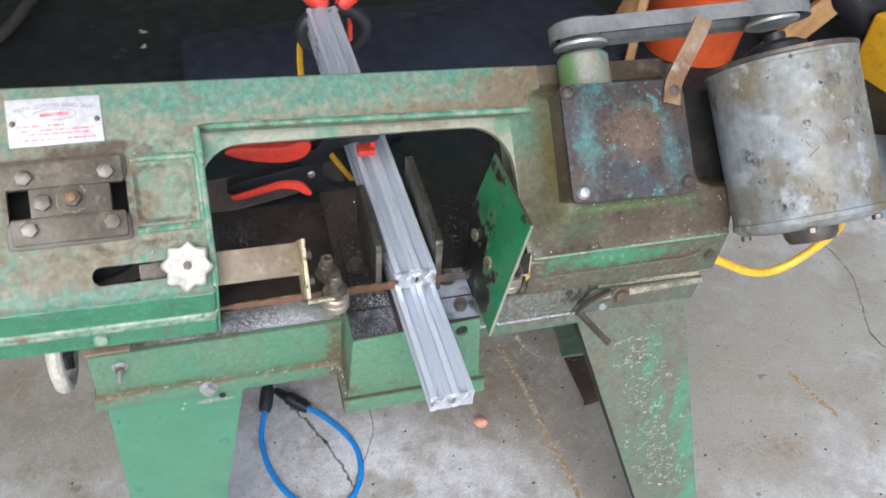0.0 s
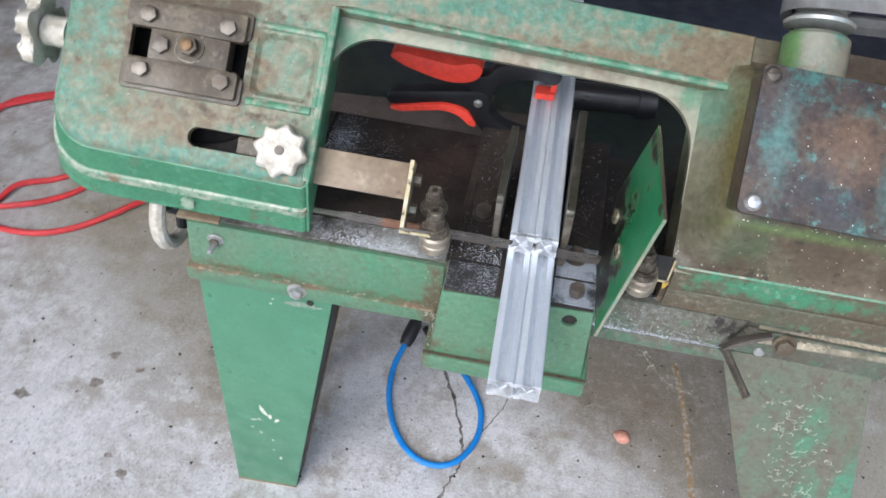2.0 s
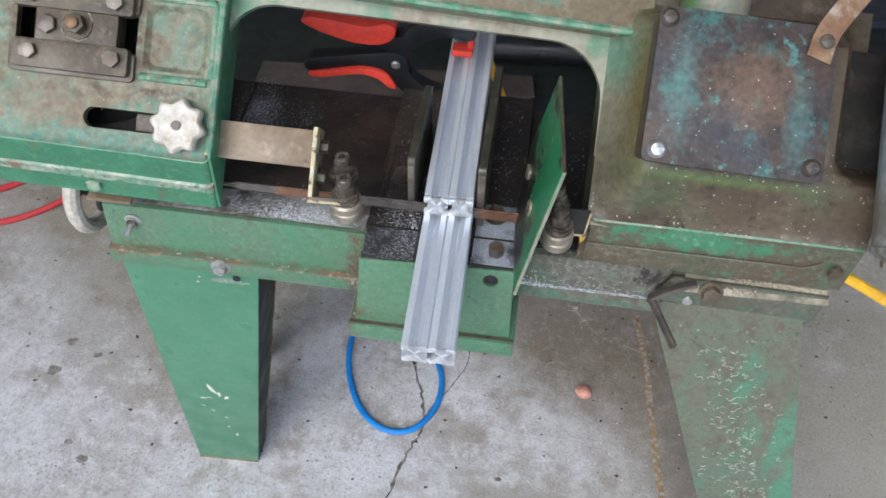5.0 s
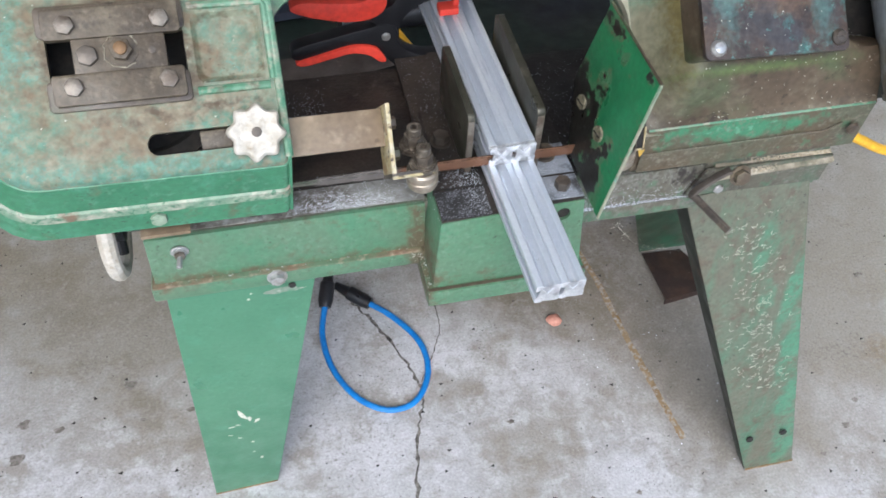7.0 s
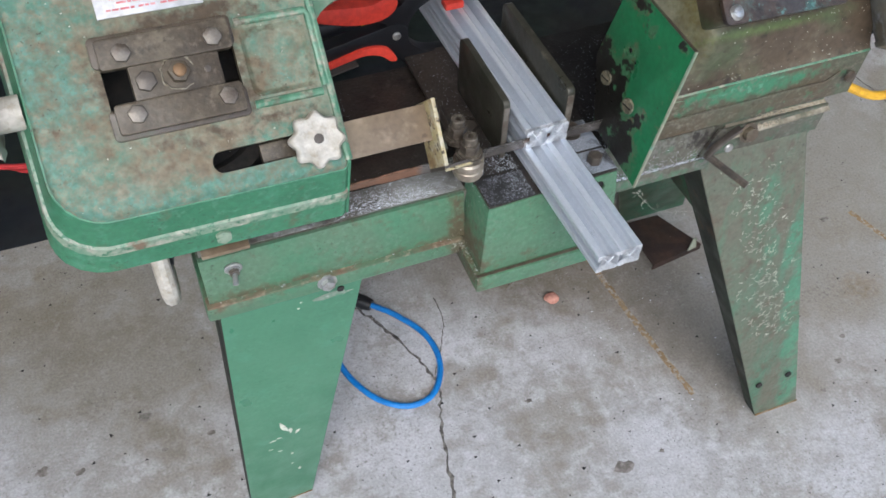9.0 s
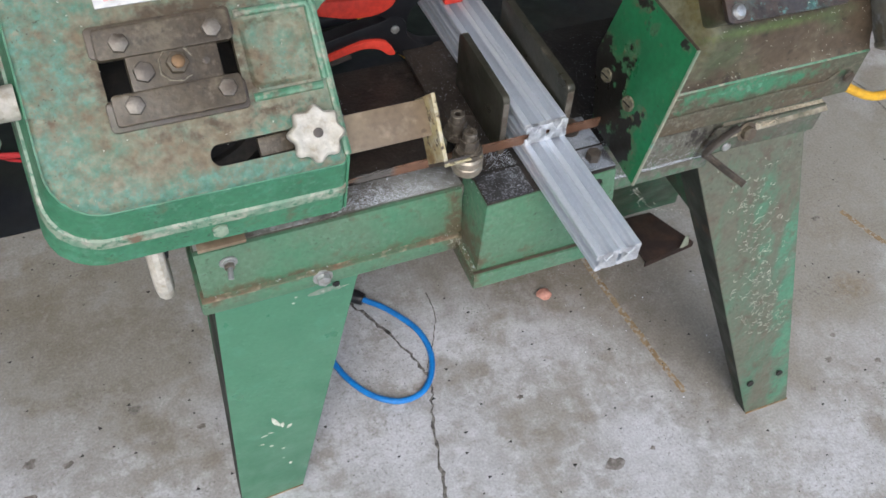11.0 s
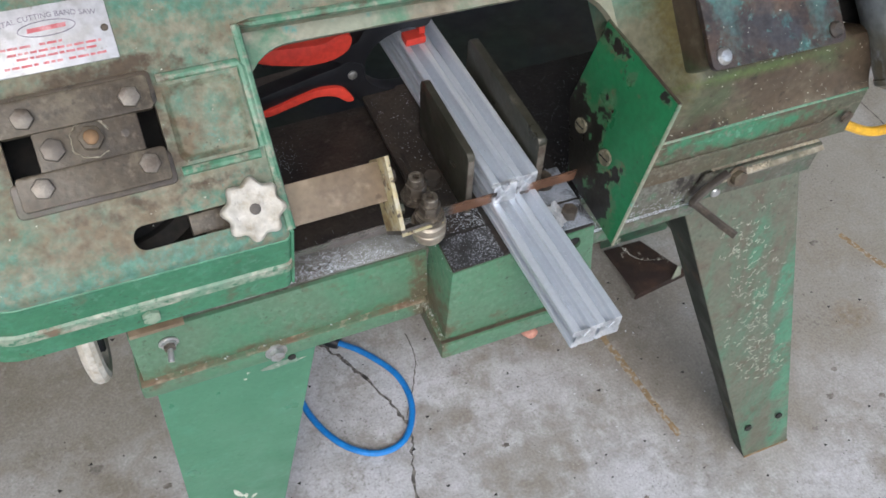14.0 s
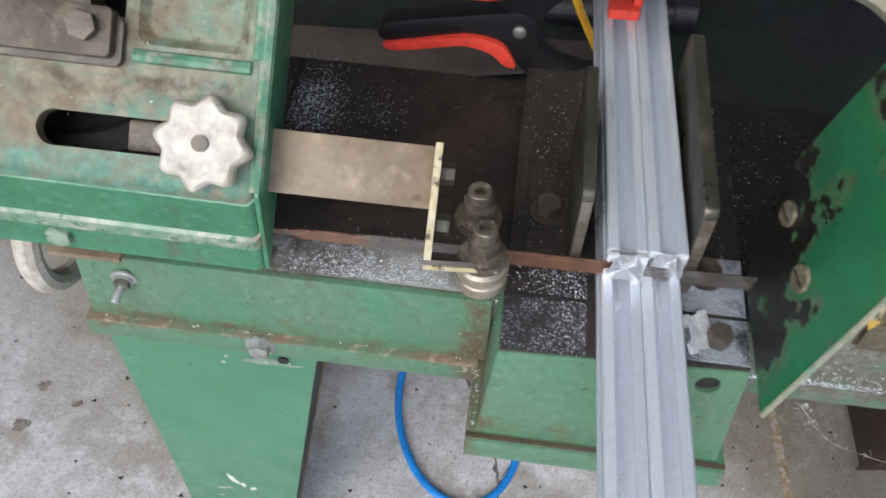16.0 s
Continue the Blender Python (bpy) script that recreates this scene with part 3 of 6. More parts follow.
# ---- the setting ----
def setting():
    bm = bmesh.new()
    bmesh.ops.create_grid(bm, x_segments=2, y_segments=2, size=1)
    for v in bm.verts:
        v.co = (v.co.x * 40, v.co.y * 40, 0)
    fl = tagged(link("floor", bm, CONCRETE, smooth=False), "stained bare grey concrete garage floor, cracked, some shade in its colour", "floor", kind="structure")
    # unseen walls and ceiling, added to block sky light from back and sides
    for name, b in (("wall_back", box(-1.9, 3.2, 3.2, 3.35, 0, 2.6, 0)), ("wall_left", box(-2.05, -1.9, -1.1, 3.35, 0, 2.6, 0)), ("wall_right", box(3.2, 3.35, -1.1, 3.35, 0, 2.6, 0)), ("ceiling", box(-2.05, 3.35, -1.1, 3.35, 2.604, 2.75, 0))):
        tagged(link(name, b, PLASTER, smooth=False), "unseen sky-blocking garage " + name.split("_")[0], name.split("_")[0], kind="structure")
    # cracks in the slab
    rnd = random.Random(4)

    def crack(pts, w, mat, name):
        path = smooth_path([(x, y, 0.0) for x, y in pts], 9)
        vs = bmesh.new()
        prev = None
        for i, p in enumerate(path):
            j = Vector((rnd.uniform(-1, 1), rnd.uniform(-1, 1), 0)) * w * (0.9 if mat is CRACKED else 0.12)
            ww = w * (rnd.uniform(0.35, 1.3) if mat is CRACKED else rnd.uniform(0.6, 0.8))
            a, b = vs.verts.new(p + j + Vector((ww, ww * 0.2, 0.0012))), vs.verts.new(p + j + Vector((-ww, -ww * 0.2, 0.0012)))
            if prev:
                vs.faces.new((prev[0], a, b, prev[1]))
            prev = (a, b)
        ob = link(name, vs, mat, fl, "dark jagged crack" if mat is CRACKED else "orange rust streak", False)
        return ob
    crack([(-0.12, 0.235), (-0.085, 0.17), (-0.05, 0.09), (-0.037, 0.03), (-0.055, -0.03), (-0.075, -0.12), (-0.09, -0.2), (-0.085, -0.3), (-0.1, -0.4), (-0.11, -0.55)], 0.003, CRACKED, "crack")
    crack([(0.02, 0.2), (0.018, 0.15), (-0.005, 0.1), (-0.035, 0.05)], 0.0011, CRACKED, "crack")
    crack([(1.13, 0.5), (1.15, 0.36), (1.12, 0.26), (1.09, 0.17), (1.12, 0.05), (1.1, -0.1)], 0.0018, CRACKED, "crack")
    crack([(0.3, 0.3), (0.318, 0.2), (0.33, 0.06), (0.345, -0.08), (0.352, -0.13)], 0.0075, FAINTRUST, "rust_streak")
    crack([(0.86, 0.12), (0.88, 0.05), (0.9, 0.0)], 0.008, FAINTRUST, "rust_streak")
    # oil spots and pits in the slab
    for x, y, r in ((-0.493, 0.138, 0.013), (-0.653, 0.096, 0.012), (-0.601, 0.076, 0.009), (-0.474, 0.069, 0.006), (-0.401, 0.073, 0.008), (0.183, -0.207, 0.018), (0.092, -0.048, 0.007), (0.251, -0.202, 0.006), (-0.765, -0.01, 0.016), (-0.582, -0.086, 0.008), (-0.549, -0.11, 0.01), (-0.659, 0.036, 0.014), (0.62, -0.16, 0.008), (0.66, -0.12, 0.006), (0.7, -0.19, 0.007), (0.56, -0.2, 0.006), (-0.33, 0.2, 0.014), (0.8, 0.12, 0.01)):
        b = bmesh.new()
        b.faces.new([b.verts.new((x + r * math.cos(a) * q, y + 0.7 * r * math.sin(a) * q, 0.0011)) for a, q in ((k * 0.449, rnd.uniform(0.55, 1.15)) for k in range(14))])
        link("oil_spot", b, OILSPOT, fl, "dark oil spot", False)
    # grit on the slab
    spots = [(rnd.uniform(-1.3, 1.3), rnd.uniform(-0.6, 0.6), 0.0005) for _ in range(900)]
    flakes("floor_grit", spots, 0.0028, DARK, None, "dark grit scattered over the concrete floor", 5)
    spots = [(rnd.gauss(0.33, 0.12), rnd.gauss(0.02, 0.12), 0.0005) for _ in range(60)]
    flakes("floor_swarf", spots, 0.0013, CHIP, None, "pale metal chips fallen on the floor", 6)
    return fl


setting()
saw = tagged(empty("band_saw"), "green horizontal metal-cutting band saw, worn paint, on splayed sheet-metal legs", "band saw")
BOW = pose(0, -0.06, 0.78, 43.6, 0, 0) @ pose(0, 0, 0, 0, 4.5, 0)


def leg(name, top, foot, depth_in, side, parent):
    """A folded sheet-metal leg: a front panel and a flange turned back on each side."""
    bm = bmesh.new()
    (tl, tr), (fl, fr) = top, foot
    t = 0.003
    tl, tr, fl, fr = Vector(tl), Vector(tr), Vector(fl), Vector(fr)
    n = (tr - tl).cross(fl - tl).normalized()
    if n.y > 0:
        n = -n
    bm = hexa([p - n * t for p in (fl, fr, tr, tl)], [fl, fr, tr, tl], 0.0012, bm)
    back = Vector((0, depth_in, 0))
    sx = Vector((t, 0, 0))
    lg = part(name, bm, side, parent)
    # flanges coloured black for the shade inside the leg
    part("flange", hexa([fl - n * t, fl - n * t + back * 0.4, tl - n * t + back, tl - n * t], [p + sx for p in (fl - n * t, fl - n * t + back * 0.4, tl - n * t + back, tl - n * t)], 0), SHADED, lg, "black side flange, shade in its colour")
    part("flange", hexa([fr - n * t - sx, fr - n * t + back * 0.4 - sx, tr - n * t + back - sx, tr - n * t - sx], [fr - n * t, fr - n * t + back * 0.4, tr - n * t + back, tr - n * t], 0), SHADED, lg, "black side flange, shade in its colour")
    part("rusty_edge", tube([fr - n * t + back * 0.4, tr - n * t + back], 0.0013, 6), RUSTLINE, lg, "rusty flange edge")
    part("rusty_foot", hexa([fl + n * 0.0006, fr + n * 0.0006, fr - n * t, fl - n * t], [p + Vector((0, 0, 0.004)) for p in (fl + n * 0.0006, fr + n * 0.0006, fr - n * t, fl - n * t)], 0), RUSTLINE, lg, "rusty foot edge")
    return lg


def stand():
    # front legs
    lf = leg("leg", ((-0.340, -0.118, 0.535), (-0.19, -0.118, 0.535)), ((-0.370, -0.078, 0.0), (-0.279, -0.074, 0.0)), 0.085, LEGGREEN, saw)
    rf = leg("leg", ((0.215, -0.108, 0.56), (0.365, -0.108, 0.56)), ((0.425, -0.2, 0.0), (0.505, -0.2, 0.0)), 0.06, RLEG, saw)
    # back legs
    for x0, x1, f0, f1, fy in ((-0.335, -0.26, -0.36, -0.32, 0.1), (0.222, 0.41, 0.42, 0.56, 0.247)):
        bm = hexa([(f0, fy, 0), (f1, fy, 0), (f1, fy + 0.003, 0), (f0, fy + 0.003, 0)], [(x0, 0.1, 0.54), (x1, 0.1, 0.54), (x1, 0.103, 0.54), (x0, 0.103, 0.54)], 0.0008)
        # rear legs take the darker green as painted shade
        part("leg", bm, SHADED_GRIMY, saw)
    # end aprons between front and back legs
    part("apron", hexa([(-0.34, -0.1, 0.4), (-0.34, 0.1, 0.4), (-0.34, 0.1, 0.55), (-0.34, -0.1, 0.55)], [(-0.337, -0.1, 0.4), (-0.337, 0.1, 0.4), (-0.337, 0.1, 0.55), (-0.337, -0.1, 0.55)], 0), GREEN, saw)
    # this one is added out of view to shade the rear leg
    part("apron", hexa([(0.43, -0.14, 0.2), (0.433, -0.14, 0.2), (0.433, 0.19, 0.2), (0.43, 0.19, 0.2)], [(0.368, -0.1, 0.548), (0.371, -0.1, 0.548), (0.371, 0.1, 0.548), (0.368, 0.1, 0.548)], 0), SHADED_GRIMY, saw, "added unseen end panel, shades the rear leg")
    # foot holes
    for x, y, z in ((0.41, -0.1885, 0.085), (0.463, -0.1885, 0.088)):
        part("bolt_hole", lathe([(0, 0), (0.0055, 0), (0.0055, 0.002), (0, 0.002)], pose(x, y, z, 80, 0, 0), 14), DARK, rf, "dark bolt hole")
    part("bolt_hole", lathe([(0, 0), (0.004, 0), (0.004, 0.001), (0, 0.001)], pose(-0.2155, -0.1185, 0.523, 90, 0, 0), 12), DARK, lf, "dark bolt hole")
    part("bolt", hex_bolt(0.0075, 0.006, pose(-0.229, -0.119, 0.541, 90, 0, 0), washer=0.0105), BRIGHT, lf, "zinc bolt")
    # worn paint patches on the front left leg
    rnd = random.Random(11)
    def on_left(x, z):
        """A point on the front of the left leg, which leans back towards its foot."""
        return Vector((x, -0.1185 + 0.0762 * (0.535 - z), z))
    bm = bmesh.new()
    for cx, zc, w, h, rot in ((-0.302, 0.243, 0.0042, 0.017, -0.25), (-0.294, 0.232, 0.003, 0.009, 0.2), (-0.286, 0.222, 0.0035, 0.01, 0.5), (-0.31, 0.217, 0.005, 0.002, 0.3), (-0.32, 0.213, 0.006, 0.002, -0.2), (-0.324, 0.19, 0.004, 0.002, 0), (-0.313, 0.178, 0.003, 0.003, 0), (-0.298, 0.16, 0.003, 0.004, 0), (-0.292, 0.105, 0.003, 0.006, 0.3), (-0.3, 0.128, 0.002, 0.002, 0), (-0.262, 0.506, 0.003, 0.002, 0.5), (-0.258, 0.516, 0.002, 0.002, 0)):
        vs = []
        for k in range(9):
            a = k * 0.698
            r = rnd.uniform(0.5, 1.1)
            x, z = w * r * math.cos(a), h * r * math.sin(a)
            vs.append(bm.verts.new(on_left(cx + x * math.cos(rot) + z * math.sin(rot), zc - x * math.sin(rot) + z * math.cos(rot))))
        bm.faces.new(vs)
    tagged(part("scratching", bm, PAINT_CHIP, lf, "bare pale scratches"), kind="stuff")
    b = bmesh.new()
    b.faces.new([b.verts.new(on_left(-0.228 + 0.026 * math.cos(k * 0.449) * rnd.uniform(0.6, 1.1), 0.514 + 0.0055 * math.sin(k * 0.449) * rnd.uniform(0.5, 1.2))) for k in range(14)])
    part("scuff", b, material("dull_scuffed_paint", (0.2, 0.24, 0.19), [((0.08, 0.2, 0.12), 90, 0.5, 0.08), ((0.33, 0.33, 0.28), 140, 0.56, 0.06)], 0.55), lf, "dull grey-green scuff")
    # curls of swarf stuck to the front right leg
    bm = bmesh.new()
    for _ in range(260):
        u, v = rnd.gauss(0.5, 0.17), rnd.random() ** 0.9 * 0.75
        x0, x1 = 0.22 + 0.2 * v * 0.9, 0.36 + 0.14 * v * 0.9
        p = Vector((x0 + (x1 - x0) * min(max(u, 0.08), 0.9), -0.1105 - 0.092 * v * 0.9 * 1.0, 0.54 - 0.5 * v * 0.9))
        r = rnd.uniform(0.0012, 0.0042)
        a0 = rnd.random() * 6.28
        path = [p + Vector((r * math.cos(a0 + k * 0.5), -0.0006, r * math.sin(a0 + k * 0.5))) for k in range(rnd.randint(4, 9))]
        bm = tube(path, 0.0002, 4, bm)
    tagged(part("swarf", bm, PAINT_CHIP, rf, "fine pale swarf curls stuck on the leg"), kind="stuff")
    # thread of swarf hanging between flap and leg
    path = smooth_path([(0.142, -0.108, 0.53), (0.158, -0.11, 0.508), (0.178, -0.112, 0.49), (0.2, -0.113, 0.482), (0.232, -0.115, 0.474)], 6)
    bm = tube(path, 0.00009, 4)
    for _ in range(44):
        p = path[int(rnd.random() ** 2.2 * (len(path) - 1))]
        r, a0 = rnd.uniform(0.0006, 0.002), rnd.random() * 6.28
        c0 = p + Vector((rnd.gauss(0, 0.003), 0, rnd.gauss(0, 0.004)))
        bm = tube([c0 + Vector((r * math.cos(a0 + q * 0.6), 0.0003 * q, r * math.sin(a0 + q * 0.6))) for q in range(rnd.randint(3, 6))], 0.00015, 4, bm)
    tagged(part("swarf", bm, PAINT_CHIP, saw, "thread of pale swarf caught on the leg"), kind="stuff")


def bed():
    bm = box(-0.347, 0.375, -0.104, 0.1, 0.548, 0.606, 0.003)
    b = part("bed", bm, DUSTED, saw, "grimy green cast bed")
    part("lower_lip", box(-0.352, -0.075, -0.12, 0.0, 0.528, 0.5475, 0.004), BEAM, b, "rust-edged lower lip")
    part("lip_rust", box(-0.35, -0.08, -0.1205, -0.104, 0.5475, 0.5505, 0.0012), material("rust_brown_ledge", (0.16, 0.105, 0.065), [((0.09, 0.14, 0.08), 24, 0.5, 0.1), ((0.35, 0.28, 0.2), 60, 0.6, 0.08)], 0.75), b, "brown dusty ledge")
    part("front_panel", hexa([(-0.347, -0.115, 0.549), (-0.075, -0.115, 0.549), (-0.075, -0.1, 0.549), (-0.347, -0.1, 0.549)], [(-0.347, -0.1065, 0.6055), (-0.075, -0.1065, 0.6055), (-0.075, -0.1, 0.6055), (-0.347, -0.1, 0.6055)], 0.0015), BEAM, b, "green painted front")
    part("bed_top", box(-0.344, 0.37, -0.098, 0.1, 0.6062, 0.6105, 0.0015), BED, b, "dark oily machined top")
    part("dusty_strip", box(-0.345, -0.075, -0.1045, -0.072, 0.6106, 0.6114, 0.0003), material("dusty_grey_bed_edge", (0.26, 0.26, 0.24), [((0.1, 0.09, 0.075), 14, 0.5, 0.1), ((0.33, 0.33, 0.33), 120, 0.6, 0.08), ((0.05, 0.045, 0.04), 40, 0.62, 0.06)], 0.6, bump=0.3), b, "grey dusty front edge")
    part("lower_lip", box(0.08, 0.226, -0.1145, -0.1045, 0.549, 0.5665, 0.0015), DUSTED, b, "grimy green lower lip")
    part("front_panel", hexa([(0.08, -0.1105, 0.567), (0.226, -0.1105, 0.567), (0.226, -0.1042, 0.567), (0.08, -0.1042, 0.567)], [(0.08, -0.1052, 0.6055), (0.226, -0.1052, 0.6055), (0.226, -0.1042, 0.6055), (0.08, -0.1042, 0.6055)], 0.0006), DUSTED, b, "grimy dusty front")
    # raised clamping table
    bm = hexa([(-0.078, -0.163, 0.53), (0.079, -0.163, 0.53), (0.079, -0.095, 0.53), (-0.078, -0.095, 0.53)], [(-0.07, -0.154, 0.625), (0.076, -0.148, 0.625), (0.076, -0.095, 0.625), (-0.07, -0.095, 0.625)], 0.0025)
    hole = lathe([(0, -0.02), (0.0075, -0.02), (0.0075, 0.02), (0, 0.02)], pose(0.0545, -0.153, 0.6115, 90, 0, 0), 20)
    part("vise_block", cut(bm, hole), BEAM, b, "green vise block with a round hole")
    # added black cup that paints the shade inside the hole
    part("hole_shade", lathe([(0, 0), (0.0076, 0), (0.0076, -0.012), (0.007, -0.012), (0.007, -0.001), (0, -0.001)], pose(0.0545, -0.148, 0.6115, 90, 0, 0), 20), DARK, b, "black lining, the hole's shade in its colour")
    part("block_flange", hexa([(-0.083, -0.17, 0.518), (0.084, -0.17, 0.518), (0.084, -0.1, 0.518), (-0.083, -0.1, 0.518)], [(-0.083, -0.17, 0.54), (0.084, -0.17, 0.54), (0.084, -0.1, 0.54), (-0.083, -0.1, 0.54)], 0.003), BEAM, b, "green flange with rust line")
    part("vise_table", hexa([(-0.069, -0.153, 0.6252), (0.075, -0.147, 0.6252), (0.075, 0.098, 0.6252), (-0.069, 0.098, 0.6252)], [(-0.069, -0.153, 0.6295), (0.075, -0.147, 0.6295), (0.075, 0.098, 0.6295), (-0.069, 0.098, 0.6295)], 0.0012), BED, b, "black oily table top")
    part("dust_film", box(0.0345, 0.0745, -0.1465, -0.07, 0.6297, 0.6301, 0), material("dust_over_oil", (0.15, 0.165, 0.19), [((0.3, 0.325, 0.37), 900, 0.5, 0.08), ((0.24, 0.26, 0.3), 60, 0.54, 0.1), ((0.03, 0.03, 0.032), 46, 0.6, 0.06)], 0.6, bump=0.4, bump_scale=700), b, "film of metal dust over oil")
    part("dust_film", box(-0.0685, -0.0195, -0.1535, -0.117, 0.6297, 0.6301, 0), material("light_dust_over_oil", (0.024, 0.024, 0.025), [((0.36, 0.38, 0.42), 620, 0.57, 0.05), ((0.018, 0.018, 0.018), 40, 0.55, 0.08)], 0.6, bump=0.4, bump_scale=700), b, "thin film of metal dust over oil")
    part("table_groove", box(-0.0695, 0.0755, -0.1155, -0.113, 0.621, 0.6302, 0), DARK, b, "dark groove")
    part("bolt", hex_bolt(0.0078, 0.01, pose(0.0565, -0.131, 0.6295, 0, 0, 12)), STEEL, b, "dark hex bolt")
    part("bolt", hex_bolt(0.0085, 0.009, pose(-0.047, -0.047, 0.6295, 0, 0, 5), washer=0.011), STEEL, b, "dark hex bolt")
    part("bolt", hex_bolt(0.0085, 0.009, pose(0.052, -0.085, 0.6295, 0, 0, 25), washer=0.011), STEEL, b, "dark hex bolt")
    # slots in the bed top
    part("bed_slot", box(-0.062, -0.059, -0.09, 0.0, 0.6292, 0.6304, 0), DARK, b, "dark slot")
    part("bed_slot", box(-0.243, -0.24, 0.0, 0.098, 0.6102, 0.6114, 0), DARK, b, "dark slot")
    # jaws: thick upright plates on a foot
    for x0, x1, y0, y1, zt in ((-0.0335, -0.0265, -0.094, 0.02, 0.702), (0.0325, 0.0405, -0.099, 0.06, 0.704)):
        ol = rounded([(y0, 0.6297, 0), (y1, 0.6297, 0), (y1, zt, 0.01), (y0, zt, 0.006)])
        bm = hexa([(x0, y, z) for y, z in ol], [(x1, y, z) for y, z in ol], 0.0008)
        jaw = part("vise_jaw", bm, material("jaw_steel", (0.07, 0.066, 0.05), [((0.04, 0.04, 0.028), 14, 0.52, 0.1), ((0.15, 0.135, 0.105), 40, 0.64, 0.06)], 0.4, 0.45), b, "upright dark steel vise jaw")
        part("bare_edge", box(x0 + 0.0006, x1 - 0.0006, y0 - 0.0006, y0 + 0.001, 0.63, zt - 0.007, 0.0004), BOLT, jaw, "bare rubbed front edge")
    # switch
    sw = part("switch", lathe([(0, 0), (0.0088, 0), (0.0088, 0.0016), (0.0066, 0.002), (0.0064, 0.004), (0, 0.004)], pose(-0.3165, -0.1085, 0.588, 96, 0, 0), 24), BRIGHT, saw, "zinc toggle switch")
    part("nut", hex_bolt(0.0055, 0.004, pose(-0.3165, -0.1122, 0.5875, 96, 0, 0)), BOLT, sw)
    part("toggle", lathe([(0, 0), (0.0024, 0), (0.003, 0.01), (0.0026, 0.012), (0, 0.0125)], pose(-0.3165, -0.115, 0.5872, 108, 0, -8), 12), BRIGHT, sw)
    # bracket over the right leg, with a bent stop rod
    br = part("bracket", hexa([(0.208, -0.112, 0.566), (0.372, -0.112, 0.562), (0.372, -0.108, 0.562), (0.208, -0.108, 0.566)], [(0.228, -0.112, 0.602), (0.376, -0.112, 0.6), (0.376, -0.108, 0.6), (0.228, -0.108, 0.602)], 0.001), DUSTED, saw, "dusty green angle bracket")
    part("ledge", hexa([(0.24, -0.1165, 0.589), (0.376, -0.1165, 0.593), (0.376, -0.09, 0.6), (0.24, -0.09, 0.606)], [(0.24, -0.1165, 0.592), (0.376, -0.1165, 0.596), (0.376, -0.09, 0.606), (0.24, -0.09, 0.614)], 0.001), material("dusty_ledge", (0.2, 0.175, 0.125), [((0.42, 0.38, 0.3), 30, 0.53, 0.1), ((0.1, 0.1, 0.065), 34, 0.56, 0.08)], 0.85), br, "ledge covered in pale dust")
    part("bolt", lathe([(0, 0), (0.006, 0), (0.005, 0.002), (0, 0.0026)], pose(0.248, -0.1128, 0.572, 90, 0, 0), 14), BRIGHT, br, "bright round rivet head")
    part("bolt", hex_bolt(0.009, 0.007, pose(0.266, -0.115, 0.592, 75, 0, 0), washer=0.012), BROWN, br, "grimy bolt")
    part("stop_rod", tube(smooth_path([(0.25, -0.118, 0.605), (0.232, -0.12, 0.597), (0.211, -0.124, 0.583), (0.214, -0.13, 0.580), (0.233, -0.172, 0.573)], 5), 0.0048, 8, flat=0.7), STEEL, br, "bent dark stop rod")
    # vise handwheel at the left end
    ring = [Vector((-0.379, -0.062 + 0.047 * math.cos(a), 0.586 + 0.047 * math.sin(a))) for a in (2 * math.pi * k / 36 for k in range(36))]
    hw = part("handwheel", tube(ring, 0.0085, 10, closed=True), WHITE, saw, "white enamelled handwheel")
    part("hub", lathe([(0, -0.008), (0.012, -0.008), (0.016, -0.005), (0.016, 0.01), (0.008, 0.012), (0.008, 0.05), (0, 0.05)], pose(-0.379, -0.062, 0.586) @ Y90, 20), BLACK2, hw)
    for k in range(3):
        a = k * 2.094 + 0.5
        part("spoke", tube([Vector((-0.376, -0.062, 0.586)), Vector((-0.379, -0.062 + 0.045 * math.cos(a), 0.586 + 0.045 * math.sin(a)))], 0.006, 8), BLACK2, hw)
    part("stop_tab", box(-0.342, -0.298, -0.132, -0.112, 0.6365, 0.6405, 0.0008), TAN, saw, "small tan stop tab under the bow")
    # swarf on the flat tops
    rnd = random.Random(21)
    sp = []
    for _ in range(2600):
        sp.append((rnd.triangular(-0.22, -0.076, -0.16), -0.104 + abs(rnd.gauss(0, 0.014)), 0.6116))
    for _ in range(1500):
        sp.append((-0.02 - abs(rnd.gauss(0, 0.022)), rnd.uniform(-0.153, -0.09), 0.6297))
    for _ in range(2000):
        sp.append((min(rnd.gauss(0.05, 0.013), 0.074), min(max(rnd.gauss(-0.12, 0.018), -0.146), -0.06), 0.6297))
    for _ in range(2600):
        sp.append((rnd.gauss(-0.225, 0.012), rnd.gauss(0.05, 0.02), 0.6108))
    for _ in range(220):
        sp.append((rnd.gauss(-0.17, 0.012), rnd.gauss(0.05, 0.015), 0.6108))
    for _ in range(1100):
        sp.append((rnd.uniform(-0.066, 0.066), rnd.uniform(-0.09, 0.09), 0.6297))
    for _ in range(1000):
        sp.append((rnd.uniform(0.08, 0.22), rnd.uniform(-0.095, 0.08), 0.6108))
    for _ in range(350):
        sp.append((rnd.uniform(0.085, 0.22), -0.103 + abs(rnd.gauss(0, 0.006)), 0.6108))
    sp = [p for p in sp if not (-0.02 < p[0] < 0.034 and p[1] > -0.2 and p[2] > 0.62)]
